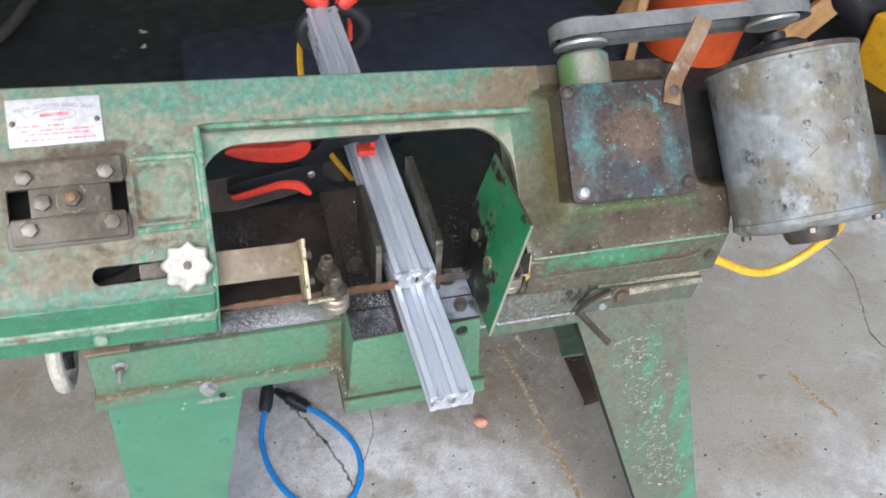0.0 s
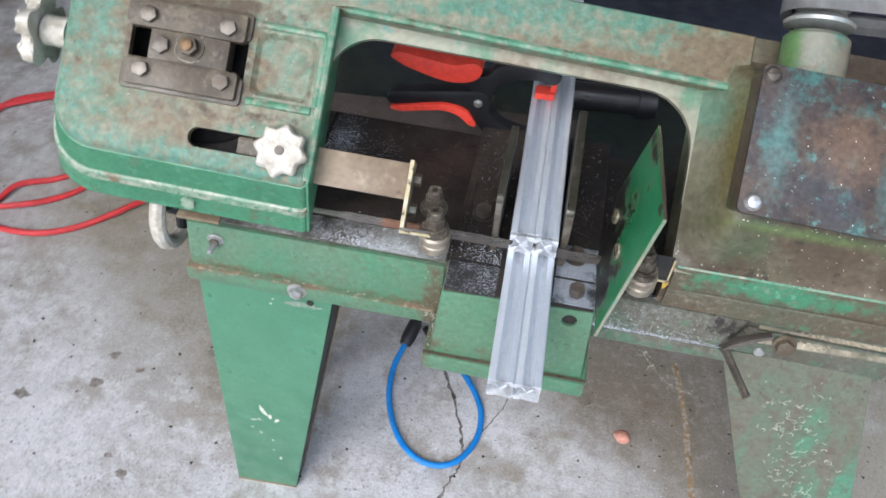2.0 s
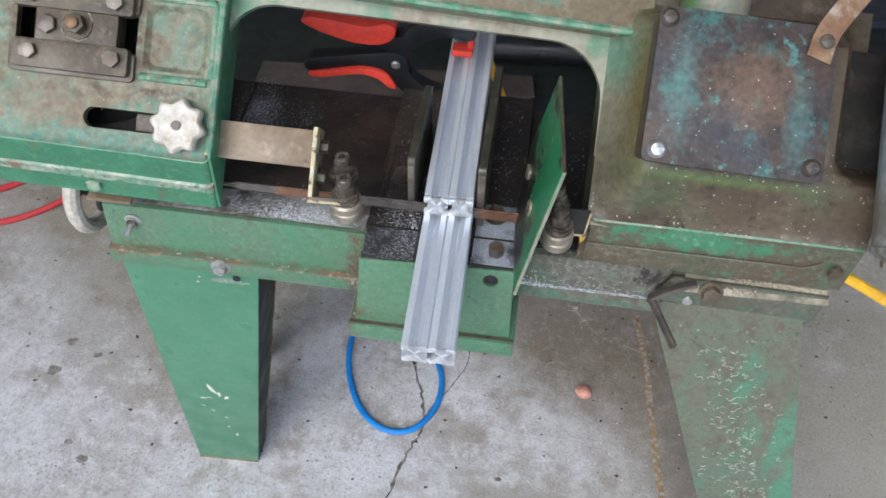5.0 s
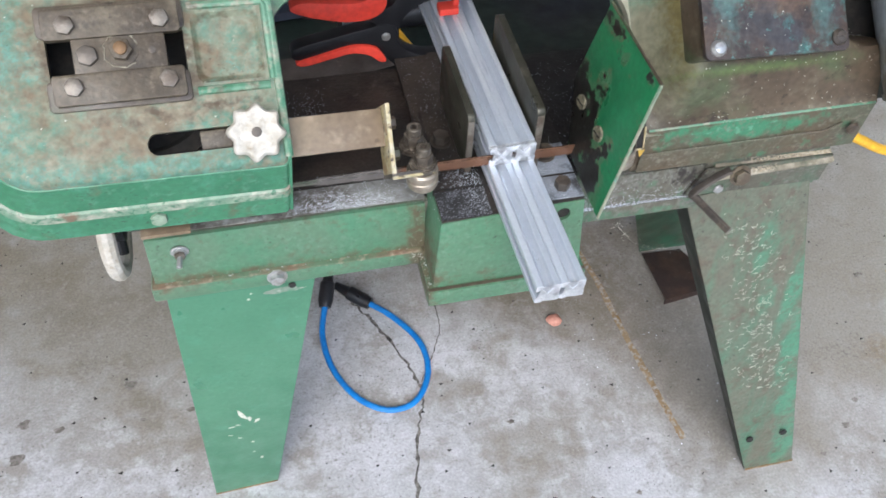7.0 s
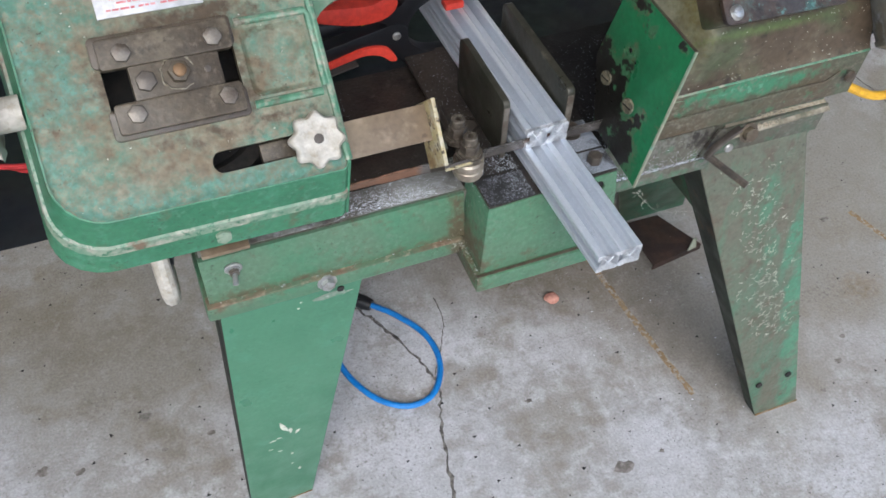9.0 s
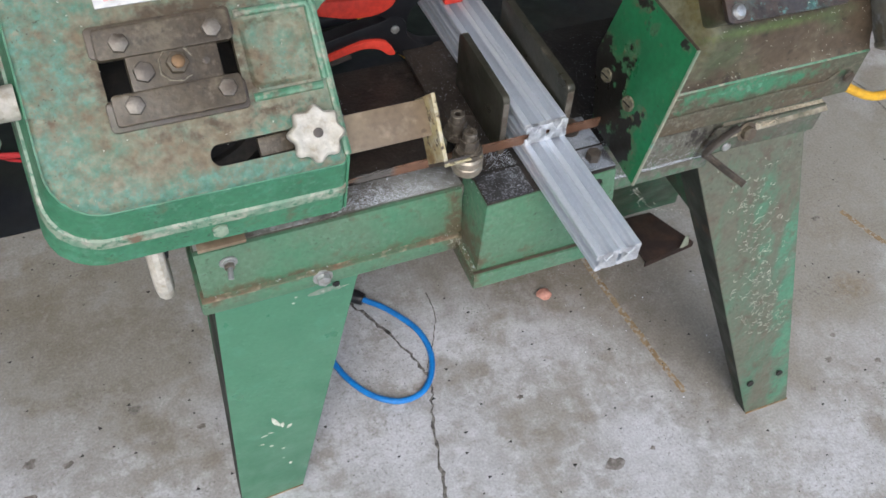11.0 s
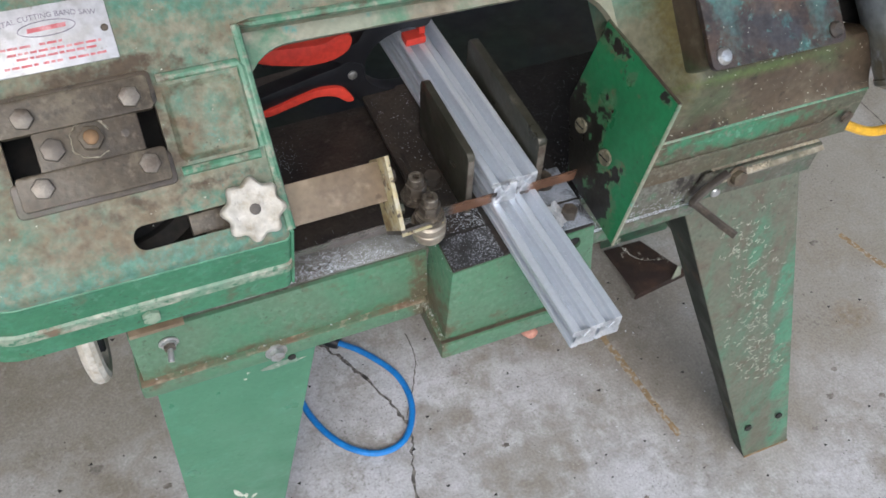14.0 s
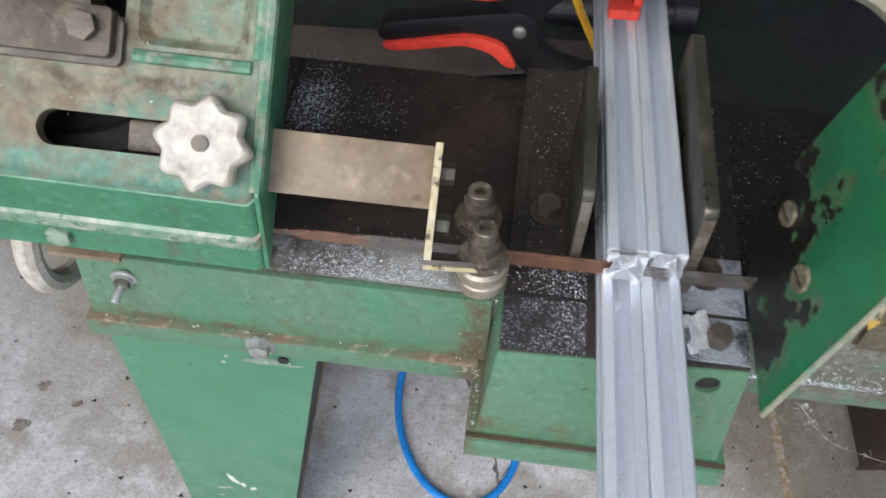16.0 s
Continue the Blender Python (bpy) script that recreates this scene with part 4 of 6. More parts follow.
    sp2 = [(min(max(rnd.gauss(0.053, 0.016), 0.035), 0.074), min(max(rnd.gauss(-0.118, 0.024), -0.146), -0.07), 0.6297) for _ in range(2400)]
    flakes("packed_swarf", sp2, 0.00042, CHIP, b, "thick layer of pale aluminium dust", 25)
    flakes("aluminium_swarf", sp, 0.00045, CHIP, b, "sprinkled bright aluminium chips", 22)
    DUST = material("tan_saw_dust", (0.5, 0.44, 0.33), [((0.35, 0.29, 0.2), 300, 0.52, 0.1)], 0.9, bump=0)
    sp = []
    for _ in range(3600):
        q, v = rnd.random() ** 0.8, rnd.random()
        v = v if q < 0.3 else 0.25 + v * (0.75 - 0.5 * q)
        x = 0.278 + 0.094 * q + rnd.gauss(0, 0.002)
        z0, z1 = 0.592 + 0.004 * (x - 0.24) / 0.136, 0.614 - 0.008 * (x - 0.24) / 0.136
        if x < 0.375:
            sp.append((x, -0.1165 + 0.0265 * v, z0 + (z1 - z0) * v + 0.002 * rnd.random() * (1 - q)))
    flakes("ledge_dust", sp, 0.0011, DUST, b, "pale tan dust heaped on the bracket", 31)
    sp = [(rnd.gauss(0.262, 0.018), -0.0955 + 0.005 * rnd.random(), 0.6105 + 0.003 * rnd.random()) for _ in range(420)]
    flakes("ledge_crumbs", sp, 0.0018, DARK, b, "black greasy crumbs on the bracket", 32)
    sp = []
    for _ in range(2000):
        q = min(abs(rnd.gauss(0, 0.4)), 1)
        sp.append((0.082 + 0.14 * rnd.random() ** 1.5, -0.114 + 0.0036 * rnd.random() if q < 0.4 else -0.1108 + 0.005 * (q - 0.4), 0.5668 + 0.036 * max(q - 0.4, 0)))
    flakes("beam_dust", sp, 0.0005, CHIP, b, "pale metal dust along the bed edge", 33)
    part("rust_line", box(-0.0825, 0.0835, -0.1672, -0.1635, 0.5397, 0.5406, 0.0002), BROWN, b, "rust line on the flange")
    sp = [(rnd.uniform(-0.34, -0.09), -0.1125 + rnd.uniform(-0.005, 0.005), 0.5507) for _ in range(110)] + [(rnd.uniform(-0.08, -0.074), rnd.uniform(-0.16, -0.11), 0.5407) for _ in range(80)]
    flakes("ledge_swarf", sp, 0.0006, CHIP, b, "bright chips on the ledge", 23)


def bow():
    ol = rounded([(-0.436, 0.113, 0.03), (-0.438, -0.095, 0.04), (-0.2035, -0.099, 0.0055), (-0.2035, 0.062, 0.0), (0.17, 0.052, 0), (0.17, 0.101, 0)], 7)
    shear = Vector((-0.014, -0.042, -0.055))

    def sh(x, y):
        """How far the side wall leans out at its foot."""
        return Vector((shear.x * min(max((-0.36 - x) / 0.07, 0), 1), shear.y * min(max((0.04 - y) / 0.1, 0), 1) - 0.008 * (y > 0.04), shear.z))
    bm = hexa([tuple(Vector((x, y, 0)) + sh(x, y)) for x, y in ol], [(x, y, 0) for x, y in ol], 0)
    top = [e for e in bm.edges if all(abs(v.co.z) < 1e-5 for v in e.verts)]
    bmesh.ops.bevel(bm, geom=top, offset=0.004, segments=3, profile=0.6, affect="EDGES")
    window_pocket = box(-0.379, -0.2735, -0.0165, 0.0165, -0.045, 0.02, 0)
    slot = prism(rounded([(-0.314, -0.083, 0.0085), (-0.235, -0.083, 0.0085), (-0.235, -0.065, 0.0085), (-0.314, -0.065, 0.0085)]), (0, 0, 0.06), base=-0.045)
    def pan(g):
        return rounded([(-0.267 + g, -0.0285 + g, 0.007), (-0.212 - g, -0.0285 + g, 0.007), (-0.212 - g, 0.0285 - g, 0.007), (-0.267 + g, 0.0285 - g, 0.007)])
    panel = hexa([(x, y, -0.0042) for x, y in pan(0.0045)], [(x, y, 0.0035) for x, y in pan(-0.0036)])
    hollow = box(-0.43, -0.212, -0.094, 0.1, -0.1, -0.009, 0)
    bm = cut(bm, window_pocket, slot, panel, hollow)
    bw = part("bow", bm, FACE, saw, "worn teal-green cast saw bow", BOW)
    # green skirt: a shell over the sides, with its bead
    side = [(x, y) for x, y in ol if y < 0.05 and x < -0.2]
    side.insert(0, (-0.4368, 0.03))
    side.insert(0, (-0.4365, 0.08))
    def skirt(k0, k1, out, name, mat, lab):
        b = bmesh.new()
        rows = []
        for x, y in side:
            d = Vector((x + 0.32, y, 0)).normalized()
            d = Vector((-1 if x < -0.425 else d.x * 0.4, -1 if y < -0.09 else d.y * 0.3, 0)).normalized() if not (x < -0.405 and y < -0.07) else Vector((x + 0.398, y + 0.06, 0)).normalized()
            rows.append([b.verts.new(Vector((x, y, 0)) + sh(x, y) * k + d * out) for k in (k0, k1)] + [b.verts.new(Vector((x, y, 0)) + sh(x, y) * k - d * 0.002) for k in (k1, k0)])
        for r, s in zip(rows, rows[1:]):
            for j in range(4):
                b.faces.new((r[j], r[(j + 1) % 4], s[(j + 1) % 4], s[j]))
        b.faces.new(rows[0])
        b.faces.new(rows[-1][::-1])
        return part(name, b, mat, bw, lab)
    skirt(0.09, 0.52, 0.0012, "skirt", GREEN, "green side wall")
    skirt(0.53, 0.655, 0.0035, "bead", BEADPAINT, "rubbed pale bead")
    skirt(0.665, 1.02, 0.0014, "skirt", GREEN, "green side wall")
    # right-hand wall of the head
    part("head_wall", hexa([(-0.2033, -0.1415, -0.056), (-0.2005, -0.1415, -0.056), (-0.2005, 0.06, -0.056), (-0.2033, 0.06, -0.056)], [(-0.2033, -0.0985, -0.002), (-0.2005, -0.0985, -0.002), (-0.2005, 0.06, -0.002), (-0.2033, 0.06, -0.002)], 0.0006), GREEN, bw, "green end wall")
    # pale rim paints the highlight on the lit bevel
    part("rim", tube([Vector((-0.2025, -0.096, -0.001)), Vector((-0.2025, 0.061, -0.001)), Vector((-0.19, 0.061, -0.001)), Vector((0.155, 0.052, -0.001))], 0.0038, 8), EDGE, bw, "bright green rim, highlight in its colour")
    # raised lips beside the tension block
    part("lip", tube([Vector((-0.268, 0.0345, 0.0)), Vector((-0.2085, 0.0345, 0.0)), Vector((-0.206, 0.03, 0.0)), Vector((-0.206, -0.03, 0.0))], 0.0034, 8), EDGE, bw, "rubbed green lip")
    part("lip", tube([Vector((-0.268, -0.0345, 0.0)), Vector((-0.2095, -0.0345, 0.0))], 0.0036, 8), EDGE, bw, "rubbed green lip")
    # web with the throat opening
    w = [(-0.206, 0.066), (0.172, 0.058), (0.172, -0.118), (0.14, -0.118), (0.145, -0.062), (0.136, -0.055)]
    w += rounded([(0.136, -0.03, 0), (0.134, 0.041, 0.05), (-0.2045, 0.045, 0.045), (-0.2045, -0.03, 0)], 9)
    bm = prism(w, (0, 0, 0.008), base=-0.03)
    part("web", bevelled(bm, 0.0015, 1), PALE, bw, "pale worn web round the throat")
    part("throat_wall", box(0.137, 0.141, -0.055, 0.01, -0.06, -0.03, 0.0005), GREEN, bw, "dark green throat wall")
    # gear housing: one smooth casting that rises from the web to the pad
    def ease(t):
        t = min(max(t, 0), 1)
        return t * t * (3 - 2 * t)
    nx, ny = 40, 40
    x0, x1, y0, y1 = 0.137, 0.372, -0.1135, 0.1
    b = bmesh.new()
    grid = []
    for j in range(ny + 1):
        row = []
        for i in range(nx + 1):
            x, y = x0 + (x1 - x0) * i / nx, y0 + (y1 - y0) * j / ny
            low = -0.022 + 0.039 * (x - x0) / (x1 - x0)
            z = low + (0.036 - low) * ease((y - y0) / 0.05) * ease((x - x0) / 0.035)
            z += (-0.004 - z) * ease((y - 0.05) / 0.03) * ease((x - 0.14) / 0.02)
            z += (-0.035 - z) * ease((x - 0.325) / 0.03) * ease((y + 0.06) / 0.03)
            row.append(b.verts.new((x, y, z)))
        grid.append(row)
    for j in range(ny):
        for i in range(nx):
            b.faces.new((grid[j][i], grid[j][i + 1], grid[j + 1][i + 1], grid[j + 1][i]))
    rim = [e for e in b.edges if e.is_boundary]
    g = bmesh.ops.extrude_edge_only(b, edges=rim)
    for v in g["geom"]:
        if isinstance(v, bmesh.types.BMVert):
            v.co.z = -0.06
            if v.co.y < -0.11:
                v.co.y = -0.149
    rs = random.Random(77)
    sp = []
    for _ in range(420):
        i, j = int(rs.random() * nx), int(min(abs(rs.gauss(0, 0.3)), 0.99) * ny * 0.62)
        sp.append(tuple(grid[j][i].co + Vector((rs.uniform(0, 0.005), rs.uniform(0, 0.004), 0.001))))
    sp += [(rs.uniform(0.165, 0.3), rs.uniform(-0.058, 0.055), 0.0662) for _ in range(55)]
    sp += [(rs.uniform(-0.42, -0.21), rs.uniform(-0.095, 0.1), 0.0002) for _ in range(60)]
    flakes("stray_chips", sp, 0.00068, PAINT_CHIP, bw, "pale chips sprinkled over the casting", 78)
    gb = part("gear_housing", b, CASTING, bw, "oil-stained brown gear housing")
    part("cover_pad", prism(rounded([(0.162, -0.058, 0.005), (0.303, -0.061, 0.005), (0.3, 0.057, 0.005), (0.164, 0.06, 0.005)]), (0, 0, 0.06), 0.001, base=0.0005), BROWN, bw, "oily raised pad")
    part("front_strip", hexa([(0.142, -0.1128, -0.02), (0.371, -0.1128, 0.017), (0.371, -0.1495, -0.022), (0.142, -0.1495, -0.056)], [(0.142, -0.1145, -0.0212), (0.371, -0.1145, 0.0158), (0.371, -0.1512, -0.0232), (0.142, -0.1512, -0.0572)], 0.0005), FRONT, bw, "rubbed green front wall")
    part("front_crease", tube([Vector((0.143, -0.1345, -0.0395)), Vector((0.33, -0.1345, -0.0085)), Vector((0.345, -0.128, -0.001))], 0.001, 6), FRONT, bw, "raised seam in the front wall")
    # thin pale line paints the highlight along the front edge
    part("front_edge", tube([Vector((0.143, -0.1128, -0.0205)), Vector((0.25, -0.1126, -0.003)), Vector((0.37, -0.1128, 0.0172))], 0.0012, 6), EDGE, bw, "bright edge line, highlight in its colour")
    part("front_bolt", lathe([(0, 0), (0.007, 0), (0.006, 0.003), (0, 0.004)], pose(0.356, -0.135, -0.002) @ pose(0, 0, 0, 50, 0, 0), 14), BROWN, bw, "rusty plug")
    cp = prism(rounded([(0.159, -0.061, 0.006), (0.306, -0.064, 0.006), (0.303, 0.06, 0.006), (0.161, 0.063, 0.006)]), (0, 0, 0.0055), 0.0008, base=0.0605)
    cov = part("gear_cover", cp, COVER, bw, "tarnished square cover plate")
    for x, y, mm in ((0.171, -0.051, BRIGHT), (0.168, 0.053, STEEL), (0.295, -0.052, STEEL), (0.293, 0.048, STEEL)):
        s = lathe([(0, 0), (0.0075, 0), (0.0075, 0.002), (0.005, 0.005), (0, 0.006)], pose(x, y, 0.066), 18)
        s = cut(s, box(x - 0.008, x + 0.008, y - 0.0008, y + 0.0008, 0.0705, 0.08, 0))
        part("screw", s, mm, cov, "slotted screw")
    # bent strap on the cover's corner
    pth = smooth_path([(0.288, 0.033, 0.0675), (0.292, 0.052, 0.068), (0.3, 0.07, 0.075), (0.318, 0.1, 0.085), (0.328, 0.118, 0.088)], 5)
    b = bmesh.new()
    prev = None
    for p in pth:
        q = [b.verts.new(p + Vector((sx * 0.0095, -sx * 0.003, sz))) for sx, sz in ((-1, 0.0), (1, 0.0), (1, 0.002), (-1, 0.002))]
        if prev:
            for j in range(4):
                b.faces.new((prev[j], prev[(j + 1) % 4], q[(j + 1) % 4], q[j]))
        else:
            b.faces.new(q)
        prev = q
    b.faces.new(prev[::-1])
    part("strap", b, material("rusty_strap", (0.24, 0.155, 0.085), [((0.15, 0.075, 0.035), 30, 0.52, 0.08), ((0.3, 0.25, 0.2), 60, 0.6, 0.06)], 0.5, 0.2), bw, "bent brassy-brown strap")
    # spindle boss and pulley, axis up the slope
    UP = pose(0, 0, 0, -90, 0, 0)
    bs = part("spindle_boss", lathe([(0, -0.06), (0.029, -0.06), (0.028, 0.0), (0.024, 0.004), (0, 0.004)], pose(0.215, 0.1, 0.02) @ UP, 28), material("stained_boss_paint", (0.19, 0.2, 0.155), [((0.22, 0.2, 0.15), 14, 0.5, 0.1), ((0.1, 0.2, 0.155), 30, 0.57, 0.07)], 0.45, bump=0.25, blots=[(0.19, 0.085, 0.007, 0.05, (0.07, 0.17, 0.035), 0.8)], patina=[((0.12, 0.088, 0.055), 70, 14, 1.18, 0.12, [(0.215, 0.05, 0.06, 0.02, 0.3)]), ((0.05, 0.04, 0.03), 240, 20, 1.24, 0.06, [])]), bw, "stained bearing boss")
    pl = part("pulley", lathe([(0, 0), (0.016, 0), (0.029, 0.003), (0.03, 0.006), (0.021, 0.013), (0.021, 0.017), (0.03, 0.026), (0.031, 0.029), (0.028, 0.031), (0.0, 0.031)], pose(0.215, 0.108, 0.02) @ UP, 36), CAST_ALU, bw, "grey cast pulley")
    pts = []
    a, c, r1, r2 = Vector((0.215, 0.127, 0.02)), Vector((0.436, 0.124, 0.075)), 0.031, 0.03
    d = (c - a).normalized()
    nn = Vector((-d.z, 0, d.x))
    for k in range(13):
        t = math.pi * (0.5 + k / 12)
        pts.append(a + d * r1 * math.cos(t) + nn * r1 * math.sin(t))
    for k in range(13):
        t = math.pi * (-0.5 + k / 12)
        pts.append(c + d * r2 * math.cos(t) + nn * r2 * math.sin(t))
    b = bmesh.new()
    rings = []
    for i, p in enumerate(pts):
        mid = a if i < 13 else c
        o = (p - mid).normalized()
        rings.append([b.verts.new(p + o * u + Vector((0, w2, 0))) for u, w2 in ((-0.006, -0.004), (0.0025, -0.0085), (0.0025, 0.0085), (-0.006, 0.004))])
    for i in range(len(rings)):
        r, s = rings[i], rings[(i + 1) % len(rings)]
        for j in range(4):
            b.faces.new((r[j], r[(j + 1) % 4], s[(j + 1) % 4], s[j]))
    part("drive_belt", b, RUBBER, bw, "grey worn rubber V-belt")
    # nameplate
    np_ = part("nameplate", box(-0.379, -0.296, 0.048, 0.0925, 0.0003, 0.0022, 0.0005), SILVER, bw, "scuffed aluminium nameplate", pose(0.0085, 0.0063, 0))
    for x in (-0.3745, -0.3005):
        part("rivet", lathe([(0, 0), (0.0028, 0), (0.002, 0.0015), (0, 0.002)], pose(x, 0.07, 0.002), 12), BROWN, np_)

    def words(text, size, x, y, mat, bend=0.0):
        cu = bpy.data.curves.new("words", "FONT")
        cu.body, cu.size, cu.align_x, cu.extrude = text, size, "CENTER", 0.0001
        o = new("words", cu)
        me = bpy.data.meshes.new_from_object(o.evaluated_get(bpy.context.evaluated_depsgraph_get()))
        bpy.data.objects.remove(o)
        bpy.data.curves.remove(cu)
        for v in me.vertices:
            v.co = (v.co.x + x, v.co.y + y - bend * v.co.x ** 2, v.co.z + 0.0024)
        me.materials.append(mat)
        t = new("lettering", me)
        t.parent = np_
        t["label"] = "printed words"
    words("METAL CUTTING BAND SAW", 0.0052, -0.3375, 0.0835, INK2, 3.0)
    # the maker's badge as an oval with a plain bar
    ring = [Vector((-0.3375 + 0.019 * math.cos(t), 0.0765 + 0.0052 * math.sin(t), 0.0024)) for t in (2 * math.pi * k / 40 for k in range(40))]
    part("badge_ring", tube(ring, 0.0003, 5, closed=True), INK2, np_)
    part("badge_bar", prism([(-0.3505, 0.0748), (-0.325, 0.0755), (-0.3245, 0.0785), (-0.35, 0.0778)], (0, 0, 0.0003), base=0.0022), INK, np_, "red badge mark")
    rows = ((0.0665, ((-0.372, -0.349), (-0.345, -0.330))), (0.0622, ((-0.367, -0.305),)), (0.0585, ((-0.362, -0.309),)), (0.0535, ((-0.371, -0.349), (-0.346, -0.333), (-0.329, -0.303))))
    rw = random.Random(17)
    for y, bars in rows:
        for x0, x1 in bars:
            x = x0
            while x < x1 - 0.002:
                w = min(rw.uniform(0.0025, 0.0075), x1 - x)
                part("text_bar", box(x, x + w, y - 0.0008, y + 0.0008, 0.0022, 0.0025, 0), INK, np_)
                x += w + 0.0011
    # tension block: two guide strips, sliding plate, bolts
    for y0, y1 in ((0.0135, 0.0378), (-0.0378, -0.0135)):
        xs = (-0.379, -0.275) if y0 > 0 else (-0.377, -0.276)
        u0, u1 = (0.0165, 0.0415) if y0 > 0 else (-0.0415, -0.0165)
        part("guide_pad", prism(rounded([(xs[0] - 0.005, u0, 0.004), (xs[1] + 0.0035, u0, 0.004), (xs[1] + 0.0035, u1, 0.004), (xs[0] - 0.005, u1, 0.004)], 3), (0, 0, 0.0042), 0.0012, base=0.0003), BROWN, bw, "grimy cast pad")
        st = part("guide_strip", prism(rounded([(xs[0], y0, 0.003), (xs[1], y0, 0.003), (xs[1], y1, 0.003), (xs[0], y1, 0.003)], 3), (0, 0, 0.0115), 0.001, base=0.0005), GUIDE, bw, "grimy brown guide strip")
        for x in ((-0.361, -0.29) if y0 > 0 else (-0.361, -0.289)):
            part("bolt", hex_bolt(0.0078, 0.0055, pose(x, (y0 + y1) / 2 - 0.0016 * (1 if y0 > 0 else -1), 0.012, 0, 0, 17)), BOLT, st, "greyed hex bolt")
    sp = part("slide_plate", prism(rounded([(-0.359, -0.0165, 0.002), (-0.288, -0.0165, 0.002), (-0.288, 0.0165, 0.002), (-0.359, 0.0165, 0.002)], 3), (0, 0, 0.02), 0.001, base=-0.012), GUIDE, bw, "grimy brown slide plate")
    part("bolt", hex_bolt(0.0085, 0.006, pose(-0.348, 0.0, 0.008, 0, 0, 8)), STEEL, sp, "dark hex bolt")
    part("axle_nut", hex_bolt(0.009, 0.01, pose(-0.322, 0.002, 0.008, 0, 0, 20), washer=0.0125), GUIDE, sp, "greasy axle nut")
    rg = random.Random(51)
    crud = [Vector((-0.322 + (0.0135 + rg.uniform(-0.0012, 0.0012)) * math.cos(t), 0.002 + (0.0135 + rg.uniform(-0.0012, 0.0012)) * math.sin(t), 0.0085)) for t in (0.3 + k * 0.19 for k in range(28))]
    part("grease_ring", tube(crud, [0.0002 + 0.0008 * rg.random() ** 2 for _ in crud], 6), material("dried_grease", (0.36, 0.33, 0.25), [((0.15, 0.115, 0.07), 200, 0.52, 0.1)], 0.5), sp, "ring of dried pale grease")
    part("axle_end", lathe([(0, 0), (0.0052, 0), (0.0052, 0.0035), (0.004, 0.0042), (0, 0.0042)], pose(-0.322, 0.002, 0.0195), 18), material("brassy_rust", (0.2, 0.115, 0.05), [((0.1, 0.065, 0.038), 120, 0.52, 0.1)], 0.5, 0.3), sp, "orange rusted axle end")
    part("slot_screw", lathe([(0, 0), (0.0028, 0), (0.0028, 0.0006), (0, 0.0008)], pose(-0.299, 0.001, 0.008), 12), STEEL, sp)
    # wheel blackened so the pocket and slot look shaded inside
    part("band_wheel", lathe([(0, -0.004), (0.02, -0.004), (0.022, 0.006), (0.07, 0.002), (0.074, 0.008), (0.0865, 0.008), (0.0865, -0.01), (0, -0.01)], pose(-0.32, -0.004, -0.05), 48), DARK, bw, "band wheel inside the head, blackened as shade")
    # star knob
    bm = bmesh.new()
    rings = []
    for f, hgt in ((0.9, 0.0), (1.0, 0.003), (1.0, 0.0085), (0.96, 0.0115), (0.87, 0.0132), (0.76, 0.0132), (0.66, 0.012), (0.3, 0.0122), (0.22, 0.0126)):
        ring = []
        for k in range(80):
            a = 2 * math.pi * k / 80
            rad = 0.0222 * f + (0.0045 * (1 - abs(math.sin(4 * a + 0.5)) ** 2) - 0.0022) * max(0, (f - 0.55) / 0.45)
            ring.append(bm.verts.new((rad * math.cos(a), rad * math.sin(a), hgt)))
        rings.append(ring)
    for p, q in zip(rings, rings[1:]):
        for k in range(80):
            bm.faces.new((p[k], p[(k + 1) % 80], q[(k + 1) % 80], q[k]))
    bm.faces.new(rings[0][::-1])
    bm.faces.new(rings[-1])
    kn = part("knob", bm, WHITE, bw, "chipped white star knob", pose(-0.2275, -0.074, 0.004))
    part("stud", lathe([(0, 0), (0.0042, 0), (0.0042, 0.0145), (0, 0.0148)], None, 14), STEEL, kn)
    part("washer", lathe([(0, -0.004), (0.012, -0.004), (0.012, 0.0), (0, 0.0)], None, 18), STEEL, kn)
    # guide arm, bracket and bearings
    part("slide_bar", box(-0.272, -0.23, -0.082, -0.066, -0.02, -0.012, 0.001), GUIDE, bw, "dark bar in the slot")
    ga = part("guide_arm", box(-0.26, -0.112, -0.096, -0.062, -0.034, -0.026, 0.001), TAN, bw, "tan varnished flat guide arm")
    kt = part("guide_bracket", hexa([(-0.114, -0.06, -0.05), (-0.11, -0.06, -0.05), (-0.11, -0.06, -0.006), (-0.114, -0.06, -0.006)][::1], [(-0.114, -0.122, -0.054), (-0.11, -0.122, -0.054), (-0.11, -0.122, -0.012), (-0.114, -0.122, -0.012)], 0.0008), CREAM, bw, "chipped cream angle bracket")
    for y in (-0.076, -0.104):
        part("bolt", hex_bolt(0.0062, 0.008, pose(-0.11, y, -0.03) @ Y90), BROWN, kt, "grimy hex bolt")
    tag = bmesh.new()
    tag = hexa([(0.132, -0.118, -0.028), (0.139, -0.116, -0.024), (0.138, -0.131, -0.026), (0.134, -0.136, -0.03)], [(0.132, -0.118, -0.0272), (0.139, -0.116, -0.0232), (0.138, -0.131, -0.0252), (0.134, -0.136, -0.0292)], 0, tag)
    part("torn_tag", tag, material("ochre_scrap", (0.42, 0.27, 0.04), [((0.25, 0.15, 0.03), 120, 0.52, 0.1)], 0.7), bw, "torn ochre tape scrap")
